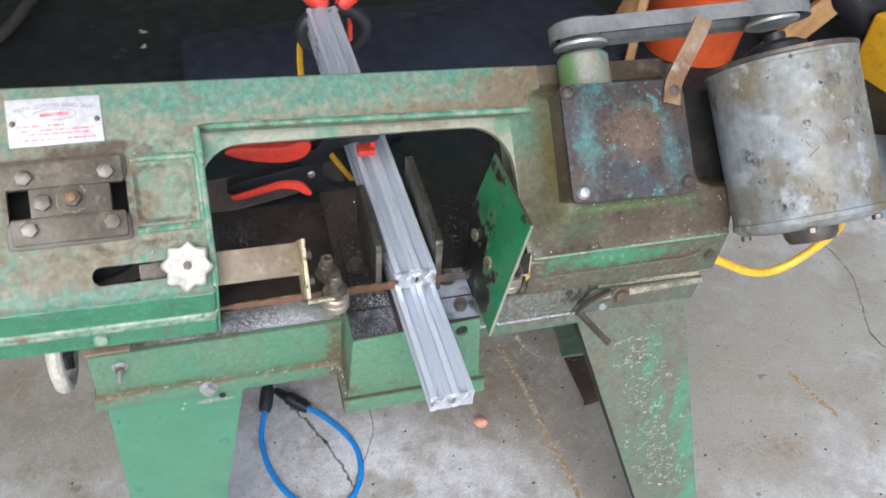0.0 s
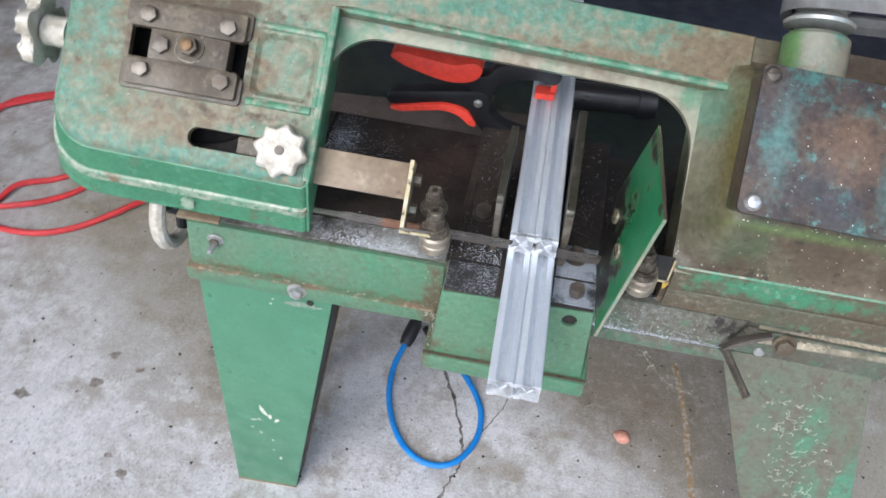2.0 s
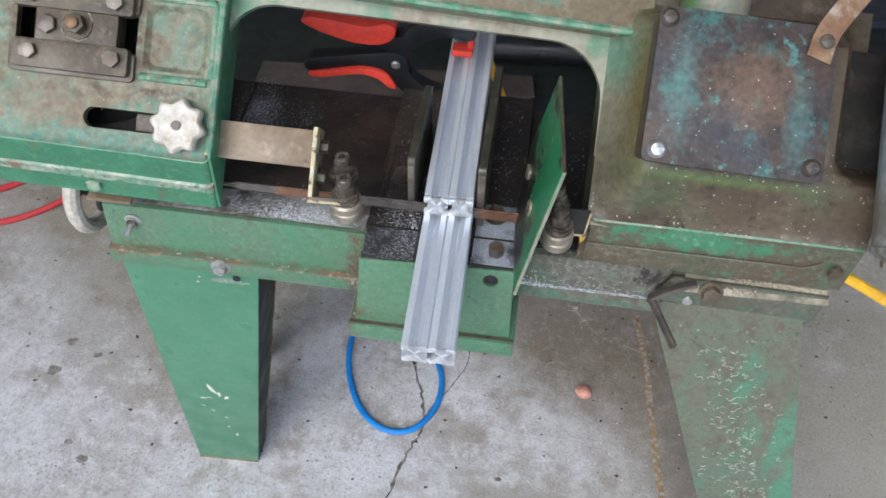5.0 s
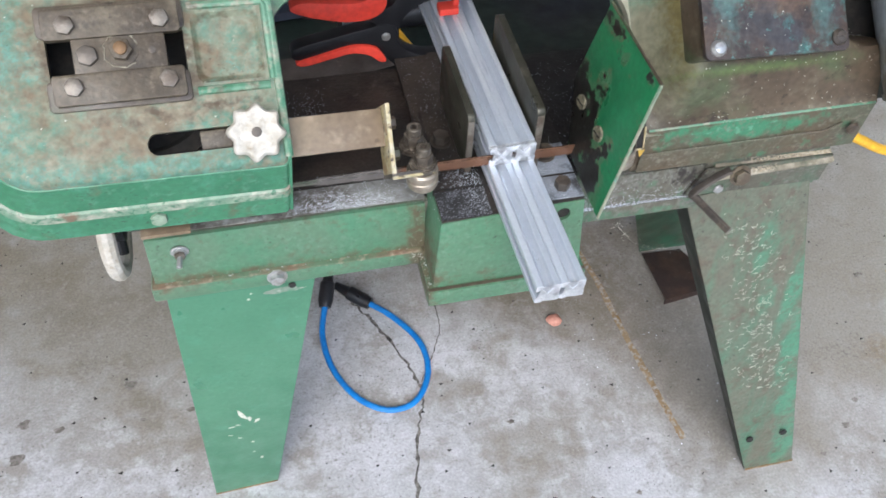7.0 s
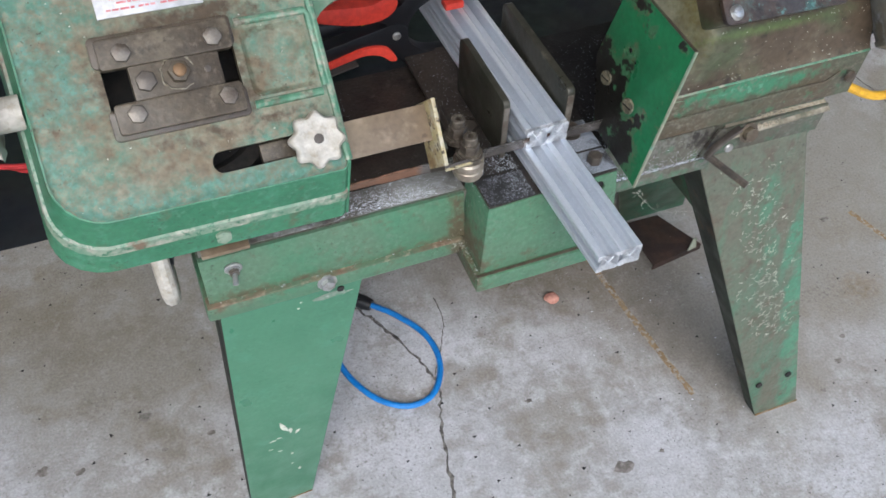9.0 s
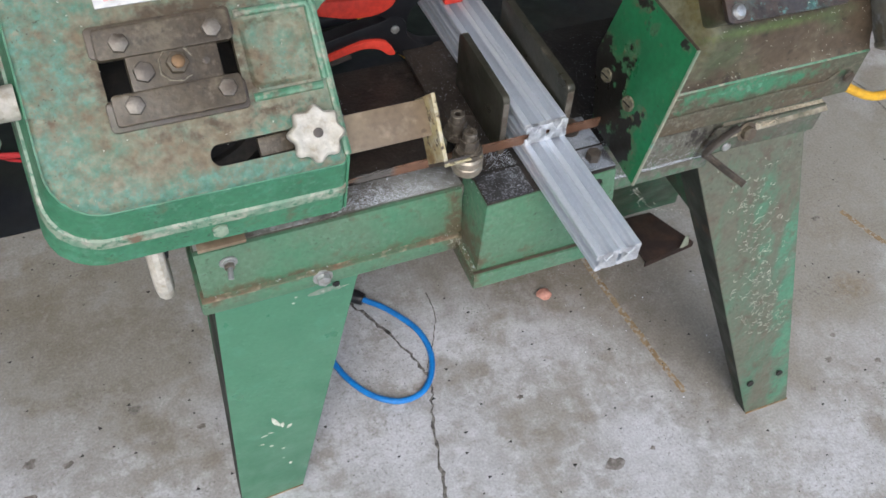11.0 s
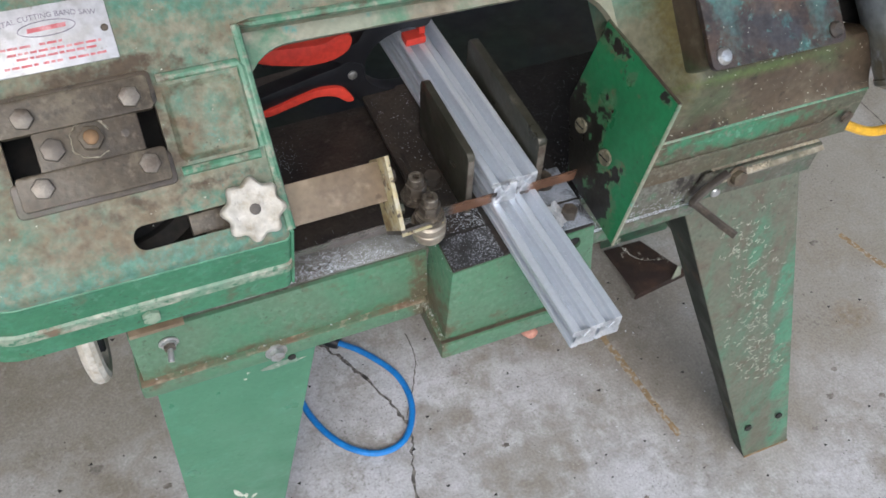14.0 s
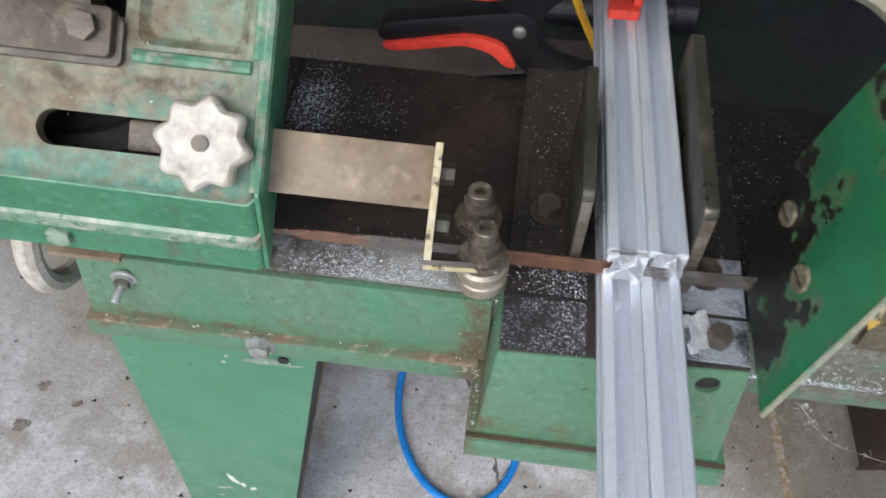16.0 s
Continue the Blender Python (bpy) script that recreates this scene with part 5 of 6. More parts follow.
    part("foot_plate", hexa([(-0.114, -0.1215, -0.054), (-0.075, -0.1205, -0.056), (-0.075, -0.1205, -0.02), (-0.114, -0.1215, -0.012)], [(-0.114, -0.1255, -0.054), (-0.075, -0.1245, -0.056), (-0.075, -0.1245, -0.02), (-0.114, -0.1255, -0.012)], 0.0006), STEEL, bw, "grimy foot plate")
    part("foot_edge", tube([Vector((-0.114, -0.1255, -0.0125)), Vector((-0.075, -0.1248, -0.0202)), Vector((-0.0747, -0.1225, -0.05))], 0.0016, 6), CREAM, bw, "chipped cream edge")
    return bw


def head_things(bw):
    """Guide rollers and blade, in world space."""
    inv = BOW.inverted()
    up = inv @ pose(0, 0, 0)

    def rollers(x, y, z, name, mat, prof, lab, bolts=True):
        r = part(name, lathe(prof, up @ pose(x, y, z), 26), mat, bw, lab)
        return r
    roller = material("roller_steel", (0.32, 0.28, 0.22), [((0.2, 0.16, 0.12), 40, 0.52, 0.1)], 0.4, 0.45)
    stack = material("greasy_bearing_steel", (0.125, 0.105, 0.082), [((0.06, 0.047, 0.036), 60, 0.5, 0.1), ((0.22, 0.19, 0.15), 120, 0.6, 0.06)], 0.42, 0.35)
    for x, dz in ((-0.084, 0.0), (0.110, -0.006)):
        g = rollers(x, -0.130, 0.672 + dz, "guide_roller", roller, [(0, -0.014), (0.008, -0.014), (0.0135, -0.012), (0.0148, -0.009), (0.0148, -0.003), (0.0138, -0.002), (0.0138, 0.0), (0.0148, 0.001), (0.0148, 0.006), (0.013, 0.008), (0, 0.008)], "greasy guide roller")
        for xx, yy, zz in ((x, -0.131, 0.683), (x - 0.005, -0.112, 0.69)):
            at = up @ pose(xx, yy, zz + dz)
            b = lathe([(0, 0), (0.0128, 0), (0.0132, 0.002), (0.0128, 0.0042), (0, 0.0042)], at, 24)
            b = hex_bolt(0.0092, 0.011, up @ pose(xx, yy, zz + dz + 0.0042, 0, 0, 13), b, washer=0.0108)
            b = lathe([(0, 0.0165), (0.0066, 0.0165), (0.0066, 0.0245), (0.006, 0.025), (0.0034, 0.025), (0.0034, 0.02), (0, 0.02)], at, 18, b)
            part("bearing_bolt", b, stack, g, "grimy bearing bolt")
    part("guide_block", hexa([(0.1, -0.105, -0.07), (0.14, -0.105, -0.07), (0.14, -0.105, -0.02), (0.1, -0.105, -0.02)], [(0.1, -0.128, -0.07), (0.138, -0.128, -0.07), (0.138, -0.128, -0.024), (0.1, -0.128, -0.024)], 0.001), DARK, bw, "black guide bracket")
    part("bracket_edge", tube([Vector((0.1, -0.1285, -0.0235)), Vector((0.136, -0.1285, -0.0235)), Vector((0.1395, -0.108, -0.0195))], 0.0012, 6), CREAM, bw, "chipped pale bracket edge")


def slot_of(r, m):
    b = box(-r * 0.7, r * 0.7, -0.0006, 0.0006, 0.0018, 0.0029, 0)
    b.transform(m)
    return b


def flap():
    """The bent guard plate in front of the right-hand guide."""
    T, R, B = Vector((0.093, -0.079, 0.802)), Vector((0.103, -0.178, 0.789)), Vector((0.077, -0.176, 0.629))
    L1, L2 = Vector((0.064, -0.098, 0.648)), Vector((0.073, -0.068, 0.715))
    n = (R - T).cross(B - T).normalized()
    t = n * 0.0022
    ring = [T, R, B, L1, L2]
    ring = [p - n * (p - T).dot(n) for p in ring]
    bm = hexa([p for p in ring], [p + t for p in ring], 0.0006)
    worn = [(-0.098, 0.695, 0.028, 0.04, 0.42), (-0.122, 0.658, 0.036, 0.04, 0.45), (-0.075, 0.695, 0.02, 0.05, 0.45), (-0.112, 0.735, 0.014, 0.026, 0.26), (-0.148, 0.642, 0.02, 0.03, 0.3), (-0.125, 0.776, 0.007, 0.009, 0.4), (-0.093, 0.79, 0.03, 0.01, 0.38), (-0.165, 0.785, 0.01, 0.008, 0.3), (-0.15, 0.695, 0.009, 0.014, 0.32)]
    f = part("guard_plate", bm, material("bright_green_guard", (0.017, 0.135, 0.05), [((0.022, 0.11, 0.045), 12, 0.55, 0.1), ((0.02, 0.15, 0.058), 30, 0.58, 0.08)], 0.38, plane="yz", patina=[
        ((0.1, 0.095, 0.05), 60, 24, 1.26, 0.05, worn), ((0.05, 0.13, 0.06), 130, 20, 1.2, 0.05, worn), ((0.014, 0.013, 0.011), 90, 30, 1.33, 0.03, worn),
        ((0.03, 0.06, 0.03), 160, 30, 1.2, 0.03, []), ((0.3, 0.34, 0.25), 380, 50, 1.37, 0.03, [])]), saw, "bright green guard plate with black wear")
    worn_screw = material("worn_screw_steel", (0.2, 0.175, 0.115), [((0.1, 0.09, 0.06), 120, 0.5, 0.1), ((0.3, 0.27, 0.2), 160, 0.6, 0.06)], 0.45, 0.2)
    for c, r in ((Vector((0.083, -0.131, 0.696)), 0.008), (Vector((0.077, -0.092, 0.702)), 0.0075)):
        c = c - n * (c - T).dot(n)
        out = n if n.x < 0 else -n
        q = out.to_track_quat("Z", "Y").to_matrix().to_4x4()
        sm = Matrix.Translation(c + out * 0.0022 * (1 if out.dot(n) > 0 else 0)) @ q
        part("screw_slot", slot_of(r, sm), DARK, f, "dark screw slot")
        part("screw", lathe([(0, 0), (r, 0), (r * 0.95, 0.002), (0, 0.0028)], Matrix.Translation(c + out * 0.0022 * (1 if out.dot(n) > 0 else 0)) @ q, 18), worn_screw, f, "flat worn slotted screw")
    rr = [p + t * 0.5 for p in ring]
    part("bare_edge", tube([rr[1], rr[2]], 0.0017, 6), PALE, f, "rubbed pale edge")
    part("bare_edge", tube([rr[0], rr[1]], 0.0015, 6), BROWN, f, "dark greasy edge")
    return f


def motor():
    M = BOW @ pose(0.43, 0.0, 0.075, -90, 0, 0) @ pose(0, 0, 0, 0, -3, 0)
    prof = [(0, -0.118), (0.056, -0.118), (0.075, -0.114), (0.0815, -0.109), (0.0815, -0.104), (0.08, -0.1035), (0.08, 0.061), (0.0815, 0.062), (0.0815, 0.066), (0.073, 0.07), (0.046, 0.073), (0, 0.073)]
    mo = part("motor", lathe(prof, None, 56), MOTOR, saw, "scuffed grey electric motor", M)
    part("end_cap", lathe([(0, -0.119), (0.03, -0.119), (0.028, -0.128), (0.024, -0.134), (0.012, -0.135), (0, -0.135)], None, 28), STEEL, mo, "dark bearing cap")
    part("end_rim", lathe([(0.0817, 0.0655), (0.083, 0.067), (0.083, 0.071), (0.079, 0.072), (0.073, 0.0705)], None, 56), STEEL, mo, "dark end rim")
    for k in range(4):
        a = 0.9 + k * math.pi / 2
        part("through_bolt", hex_bolt(0.0055, 0.006, pose(0.068 * math.cos(a), 0.068 * math.sin(a), -0.116, 180, 0, 0)), BOLT, mo, "dull bolt end")
    part("bearing_hub", lathe([(0.034, 0.072), (0.032, 0.085), (0.024, 0.09), (0.012, 0.091), (0.012, 0.1), (0, 0.1)], None, 28), BLACK2, mo, "dark bearing hub")
    part("motor_pulley", lathe([(0, 0.108), (0.02, 0.108), (0.029, 0.111), (0.03, 0.114), (0.021, 0.122), (0.021, 0.127), (0.03, 0.136), (0.031, 0.139), (0, 0.14)], None, 36), CAST_ALU, mo, "grey cast pulley")
    mm = part("motor_mount", box(0.325, 0.43, -0.075, 0.06, -0.05, -0.008, 0.003), DARK, saw, "dark motor mount", BOW)
    for y in (0.035, -0.045):
        part("bolt", hex_bolt(0.008, 0.007, pose(0.34, y, -0.008), washer=0.011), STEEL, mm, "greasy mounting bolt")
    # seam, dents and scuffs on the motor shell
    rs = random.Random(61)
    sc = bmesh.new()
    for _ in range(46):
        a, z = -1.57 + rs.gauss(0, 0.75), rs.uniform(-0.095, 0.055)
        da, dz = rs.gauss(0, 0.05), rs.gauss(0, 0.006)
        q = [(a + da * u, z + dz * u) for u in (0, 0.5, 1)]
        sc = tube([Vector((0.0801 * math.cos(i), 0.0801 * math.sin(i), j)) for i, j in q], rs.uniform(0.0003, 0.0008), 4, sc, 0.4)
    tagged(part("scuffs", sc, STEEL, mo, "dark scuffs and scratches"), kind="stuff")
    part("power_lead", tube(smooth_path([BOW.inverted() @ Vector(p) for p in ((0.535, -0.12, 0.68), (0.555, -0.105, 0.645), (0.538, -0.1, 0.608), (0.5, -0.1, 0.579), (0.458, -0.1, 0.58), (0.4, -0.1, 0.612), (0.35, -0.1, 0.64))], 8), 0.0055, 10), YELLOW, saw, "yellow power lead", BOW)


stand()
bed()
bw = bow()
head_things(bw)
flap()
motor()

# tension wheel at the bow's left end
tw = part("tension_wheel", lathe([(0, 0), (0.014, 0), (0.014, 0.022), (0.01, 0.025), (0.01, 0.035), (0, 0.035)], pose(-0.442, 0.0, -0.02) @ pose(0, 0, 0, 0, -90, 0), 22), WHITE, bw, "dirty white tension handle hub")
star = []
for k in range(60):
    a = 2 * math.pi * k / 60
    q = 0.029 + 0.0055 * math.cos(5 * a)
    star.append((q * math.cos(a), q * math.sin(a)))
bm = prism(star, (0, 0, 0.013), 0, base=0.022)
bm.transform(pose(-0.442, 0.0, -0.02) @ pose(0, 0, 0, 0, -90, 0))
part("star_grip", bevelled(bm, 0.003, 2), WHITE, tw, "dirty white star grip")
part("bow_screw", hex_bolt(0.0075, 0.005, BOW.inverted() @ pose(-0.319, -0.1415, 0.674, 88, 0, 0)), BEADPAINT, bw, "painted-over screw")

# ---- loose things ----


def profile(h, y0, y1):
    """A T-slot bar of half size h from y0 to y1 along the y axis."""
    v, w, l, c, co, d = h * 0.46, h * 0.36, h * 0.13, h * 0.62, h * 0.13, h * 0.04
    side = [(h, -v), (h - l, -w), (h - l - 0.03 * h, -w), (h - l - 0.03 * h, -c), (co, -d), (co, d), (h - l - 0.03 * h, c), (h - l - 0.03 * h, w), (h - l, w), (h, v)]
    ol = []
    for k in range(4):
        ca, sa = (1, 0, -1, 0)[k], (0, 1, 0, -1)[k]
        ol += [(x * ca - z * sa, x * sa + z * ca) for x, z in side]
        ol += [(x * ca - z * sa, x * sa + z * ca) for x, z in ((h, h * 0.9), (h * 0.9, h))]
    b = bmesh.new()
    f0 = [b.verts.new((x, y0, z)) for x, z in ol]
    f1 = [b.verts.new((x, y1, z)) for x, z in ol]
    n = len(ol)
    for i in range(n):
        b.faces.new((f0[i], f0[(i + 1) % n], f1[(i + 1) % n], f1[i]))
    bmesh.ops.triangulate(b, faces=[b.faces.new(f0[::-1]), b.faces.new(f1)])
    return b


H = 0.0113
EXT_T = pose(0.005, 0, 0, 0, 0, 1.5)


def extrusions():
    for layer, (z, y0) in enumerate(((0.6302 + H, -0.262), (0.6302 + 3 * H + 0.0002, -0.1075))):
        for x in (-H - 0.0002, H + 0.0002):
            e = tagged(empty("aluminium_extrusion", EXT_T @ pose(x, 0, z)), "silver slotted aluminium bar, " + ("sawn short, on top of another" if layer else "lying in the vise"), "metal bar", "clamped bars")
            yy = y0 + (0.004 if x > 0 else 0)
            part("bar", profile(H, y0, 0.475), ALU, e)
            part("sawn_end", profile(H * 0.985, y0 - 0.0004, y0 + 0.0004), ALU_CUT, e, "bright sawn end")
            if layer and x < 0:
                part("end_slice", profile(H, y0 - 0.0052, y0 - 0.003), ALU_CUT, e, "bright slice not yet cut through")
    # chips caught in the grooves
    rnd = random.Random(33)
    sp = []
    for _ in range(700):
        gx = rnd.choice((-H, H)) + rnd.gauss(0, 0.0025) + 0.008
        sp.append((gx, rnd.uniform(-0.255, -0.1), 0.6302 + 2 * H + 0.0003))
    for _ in range(160):
        sp.append((rnd.choice((-H, H)) + rnd.gauss(0, 0.003) + 0.005, rnd.uniform(-0.1, 0.05), 0.6302 + 4 * H + 0.0005))
    flakes("bar_swarf", sp, 0.00045, CHIP, None, "fine bright chips lying on the bars", 34)


extrusions()
slice_off = tagged(link("end_slice", profile(H, -0.0011, 0.0011), ALU_CUT), "thin bright cross-section slice sawn off a bar", "metal slice")


def clamp_on_bars():
    c = tagged(empty("spring_clamp", pose(-0.078, 0.103, 0.661)), "black spring clamp with red grips, gripping the bars", "spring clamp", "spring clamps")
    def flat(pts, y0, y1, w=0.003):
        ol = [(p.x, p.y) for p in smooth_path([(x, z, 0) for x, z in pts], 4, True)]
        return hexa([(x, y0, z) for x, z in ol], [(x, y1, z) for x, z in ol], w)
    part("arm", flat([(-0.085, 0.03), (-0.04, 0.026), (-0.012, 0.016), (0.0, -0.004), (0.014, -0.008), (0.016, 0.012), (0.03, 0.03), (0.055, 0.04), (0.08, 0.038), (0.084, 0.052), (0.05, 0.06), (0.018, 0.05), (0.002, 0.034), (-0.04, 0.042), (-0.08, 0.038)], -0.008, 0.01), BLACK, c)
    part("grip", flat([(-0.1, 0.046), (-0.09, 0.053), (-0.06, 0.05), (-0.03, 0.047), (-0.01, 0.053), (0.001, 0.047), (-0.003, 0.034), (-0.016, 0.0265), (-0.034, 0.0245), (-0.055, 0.0275), (-0.085, 0.037)], -0.013, 0.014, 0.005), RED, c, "red rubber grip")
    part("arm", flat([(-0.1, -0.006), (-0.06, 0.004), (-0.02, 0.012), (0.0, 0.015), (0.012, 0.008), (0.016, -0.012), (0.03, -0.026), (0.05, -0.032), (0.085, -0.033), (0.088, -0.05), (0.05, -0.056), (0.02, -0.048), (0.0, -0.03), (-0.012, -0.012), (-0.035, -0.007), (-0.06, -0.012), (-0.098, -0.021)], -0.01, 0.008), BLACK, c)
    part("grip", flat([(-0.098, -0.0215), (-0.06, -0.0125), (-0.035, -0.0075), (-0.012, -0.0125), (0.0, -0.03), (-0.008, -0.031), (-0.02, -0.021), (-0.038, -0.0165), (-0.06, -0.0205), (-0.09, -0.027)], -0.013, 0.012, 0.002), RED, c, "red rubber grip")
    part("pin", lathe([(0, -0.014), (0.004, -0.014), (0.0048, -0.012), (0.0048, 0.012), (0, 0.014)], pose(0, 0, 0, 90, 0, 0), 16), BRIGHT, c, "steel pivot pin")
    part("jaw_pad", box(0.06, 0.082, -0.005, 0.011, 0.0145, 0.023, 0.002), RED, c, "red jaw pad")
    part("jaw_pad", box(0.0765, 0.083, 0.001, 0.012, 0.022, 0.034, 0.001), RED, c, "red jaw pad")
    part("jaw_pad", box(0.06, 0.09, -0.01, 0.01, -0.0395, -0.032, 0.002), RED, c, "red jaw pad")
    # second clamp beyond, gripping from above
    d = tagged(empty("spring_clamp", pose(0.012, 0.485, 0.664, 0, 0, 0)), "black spring clamp with red grips on the bars' far end", "spring clamp", "spring clamps")
    for s in (1, -1):
        part("arm", tube(smooth_path([(s * 0.004, 0, 0.004), (s * 0.03, 0, -0.004), (s * 0.05, -0.006, -0.025), (s * 0.046, -0.01, -0.048), (s * 0.03, -0.01, -0.062)], 7), 0.0105, 12), BLACK2, d)
        part("grip", tube(smooth_path([(s * 0.01, 0, 0.004), (s * 0.036, 0.01, 0.026), (s * 0.042, 0.03, 0.06), (s * 0.038, 0.05, 0.1)], 7), [0.009] + [0.0135] * 21, 12), RED, d, "red rubber grip")
        part("jaw_pad", box(s * 0.026 - 0.003, s * 0.026 + 0.003, -0.012, 0.008, -0.052, -0.02, 0.002), RED, d, "red jaw pad")
    part("pin", lathe([(0, 0), (0.007, 0), (0.006, 0.003), (0, 0.004)], pose(0, -0.011, 0.004, 90, 0, 0), 16), BRIGHT, d, "steel pivot pin")


clamp_on_bars()


def floor_things():
    # rusty sheet on the floor at the foot of the rear leg
    bm = hexa([(0.42, 0.124, 0.012), (0.53, 0.138, 0.012), (0.494, 0.236, 0.004), (0.42, 0.238, 0.004)], [(0.42, 0.124, 0.0145), (0.53, 0.138, 0.0145), (0.494, 0.236, 0.0065), (0.42, 0.238, 0.0065)], 0.0006)
    bm = hexa([(0.42, 0.124, 0.0), (0.53, 0.138, 0.0), (0.53, 0.14, 0.0), (0.42, 0.126, 0.0)], [(0.42, 0.124, 0.012), (0.53, 0.138, 0.012), (0.53, 0.14, 0.012), (0.42, 0.126, 0.012)], 0, bm)
    ms = tagged(empty("metal_sheet", pose(0, 0, 0)), "dark rusty bent sheet lying on the floor by the leg", "metal sheet")
    part("sheet", bm, material("rusty_dark_sheet", (0.028, 0.016, 0.012), [((0.055, 0.028, 0.018), 30, 0.57, 0.1), ((0.2, 0.15, 0.1), 150, 0.72, 0.03)], 0.7), ms)
    part("bent_corner", hexa([(0.496, 0.131, 0.0147), (0.516, 0.134, 0.0147), (0.518, 0.142, 0.03), (0.512, 0.143, 0.03)], [(0.496, 0.133, 0.0147), (0.516, 0.136, 0.0147), (0.518, 0.144, 0.03), (0.512, 0.145, 0.03)], 0.0004), PALE, ms, "pale bent corner")
    c = tagged(empty("blue_cord", pose(-0.1, 0.1, 0)), "bright blue elastic cord with black ends, looped on the floor", "cord")
    loop = [(-0.166, 0.212, 0.045), (-0.18, 0.16, 0.022), (-0.172, 0.1, 0.008), (-0.141, 0.04, 0.006), (-0.096, 0.008, 0.006), (-0.05, 0.016, 0.006), (-0.02, 0.065, 0.006), (-0.022, 0.125, 0.007), (-0.058, 0.183, 0.01), (-0.1, 0.222, 0.014)]
    loop = [(x + 0.1, y - 0.1, z) for x, y, z in loop]
    path = smooth_path(loop, 10)
    part("cord", tube(path, 0.005, 10), BLUE, c)
    for a, b in ((path[0], path[1]), (path[-1], path[-2])):
        d = (a - b).normalized()
        part("plug", tube([a - d * 0.012, a, a + d * 0.03, a + d * 0.034, a + d * 0.06], [0.01, 0.0125, 0.0125, 0.0095, 0.0065], 12), BLACK, c, "black end fitting")
    r = tagged(empty("red_cord", pose(-0.95, 0.4, 0)), "red power cord in loose loops on the floor", "cord")
    for pts in ([(-1.75, 0.36), (-1.45, 0.47), (-1.225, 0.6), (-1.15, 0.66), (-1.02, 0.75), (-0.9, 0.8), (-0.72, 0.8), (-0.6, 0.74)], [(-1.7, 0.3), (-1.35, 0.4), (-1.2, 0.56), (-1.15, 0.67), (-1.05, 0.74)], [(-1.7, 0.18), (-1.3, 0.26), (-1.06, 0.355), (-1.01, 0.43), (-0.95, 0.47), (-0.86, 0.53), (-0.8, 0.55), (-0.755, 0.535)], [(-1.6, 0.5), (-1.3, 0.43), (-1.08, 0.37), (-0.98, 0.38), (-0.9, 0.44), (-0.84, 0.53), (-0.77, 0.535)], [(-1.6, 0.42), (-1.25, 0.38), (-1.05, 0.33), (-0.93, 0.315), (-0.85, 0.355), (-0.77, 0.43), (-0.738, 0.49), (-0.765, 0.545)]):
        part("cord", tube(smooth_path([(x + 0.95, y - 0.4, 0.006 + 0.006 * (k % 2)) for k, (x, y) in enumerate(pts)], 10), 0.006, 10), REDCORD, r)
    part("cord", tube(smooth_path([(-0.6, 0.75, 0.034), (-0.2, 0.55, 0.034), (0.0, 0.47, 0.034), (0.174, 0.424, 0.034), (0.279, 0.362, 0.034), (0.36, 0.335, 0.034)], 8), 0.006, 10), REDCORD, r)
    # pebble
    bm = bmesh.new()
    bmesh.ops.create_icosphere(bm, subdivisions=3, radius=0.011)
    for v in bm.verts:
        v.co *= 1 + 0.35 * noise.noise(v.co * 90)
        v.co.z = max(v.co.z * 0.7, -0.006)
        v.co.x *= 1.25
    tagged(link("pebble", bm, STONE, m=pose(0.215, 0.125, 0.006)), "small pink stone on the floor", "stone")
    # dark tarp behind the saw
    bm = bmesh.new()
    bmesh.ops.create_grid(bm, x_segments=90, y_segments=60, size=1)
    for v in bm.verts:
        x, y = -1.0 + (v.co.x + 1) * 1.35, 0.575 + (v.co.y + 1) * 1.2
        e = min(1, (v.co.y + 1) * 8) * min(1, (v.co.x + 1) * 8)
        v.co = (x + 0.03 * noise.noise((0, y * 3, 1)), y + 0.02 * noise.noise((x * 4, 0, 3)), 0.004 + e * (0.012 + 0.012 * noise.noise((x * 3, y * 3, 0)) + 0.006 * noise.noise((x * 11, y * 9, 2))))
    g = bmesh.ops.extrude_face_region(bm, geom=bm.faces[:])
    bmesh.ops.translate(bm, verts=[v for v in g["geom"] if isinstance(v, bmesh.types.BMVert)], vec=(0, 0, -0.003))
    tagged(link("tarp", bm, TARP), "dark green creased tarp spread on the floor", "tarp")
    # brown board on the tarp
    bm = hexa([(-0.52, 0.671, 0.036), (0.08, 0.819, 0.036), (0.07, 0.888, 0.036), (-0.52, 0.844, 0.036)], [(-0.52, 0.671, 0.041), (0.08, 0.819, 0.041), (0.07, 0.888, 0.041), (-0.52, 0.844, 0.041)], 0.001)
    tagged(link("cardboard_sheet", bm, CARD), "dusty brown cardboard sheet lying on the tarp", "cardboard")
    # leaf bits and a grey stick on the tarp
    rnd = random.Random(8)
    for x, y in ((-0.43, 1.43), (-0.36, 1.47), (-0.41, 1.46), (-0.36, 1.55), (-0.5, 1.6), (-0.2, 1.75)):
        vs = bmesh.new()
        k = [vs.verts.new((0.016 * math.cos(a) * rnd.uniform(0.5, 1), 0.009 * math.sin(a) * rnd.uniform(0.6, 1), 0.002 * math.cos(2 * a))) for a in (j * 0.9 for j in range(7))]
        vs.faces.new(k)
        gg = bmesh.ops.extrude_face_region(vs, geom=vs.faces[:])
        bmesh.ops.translate(vs, verts=[v for v in gg["geom"] if isinstance(v, bmesh.types.BMVert)], vec=(0, 0, 0.001))
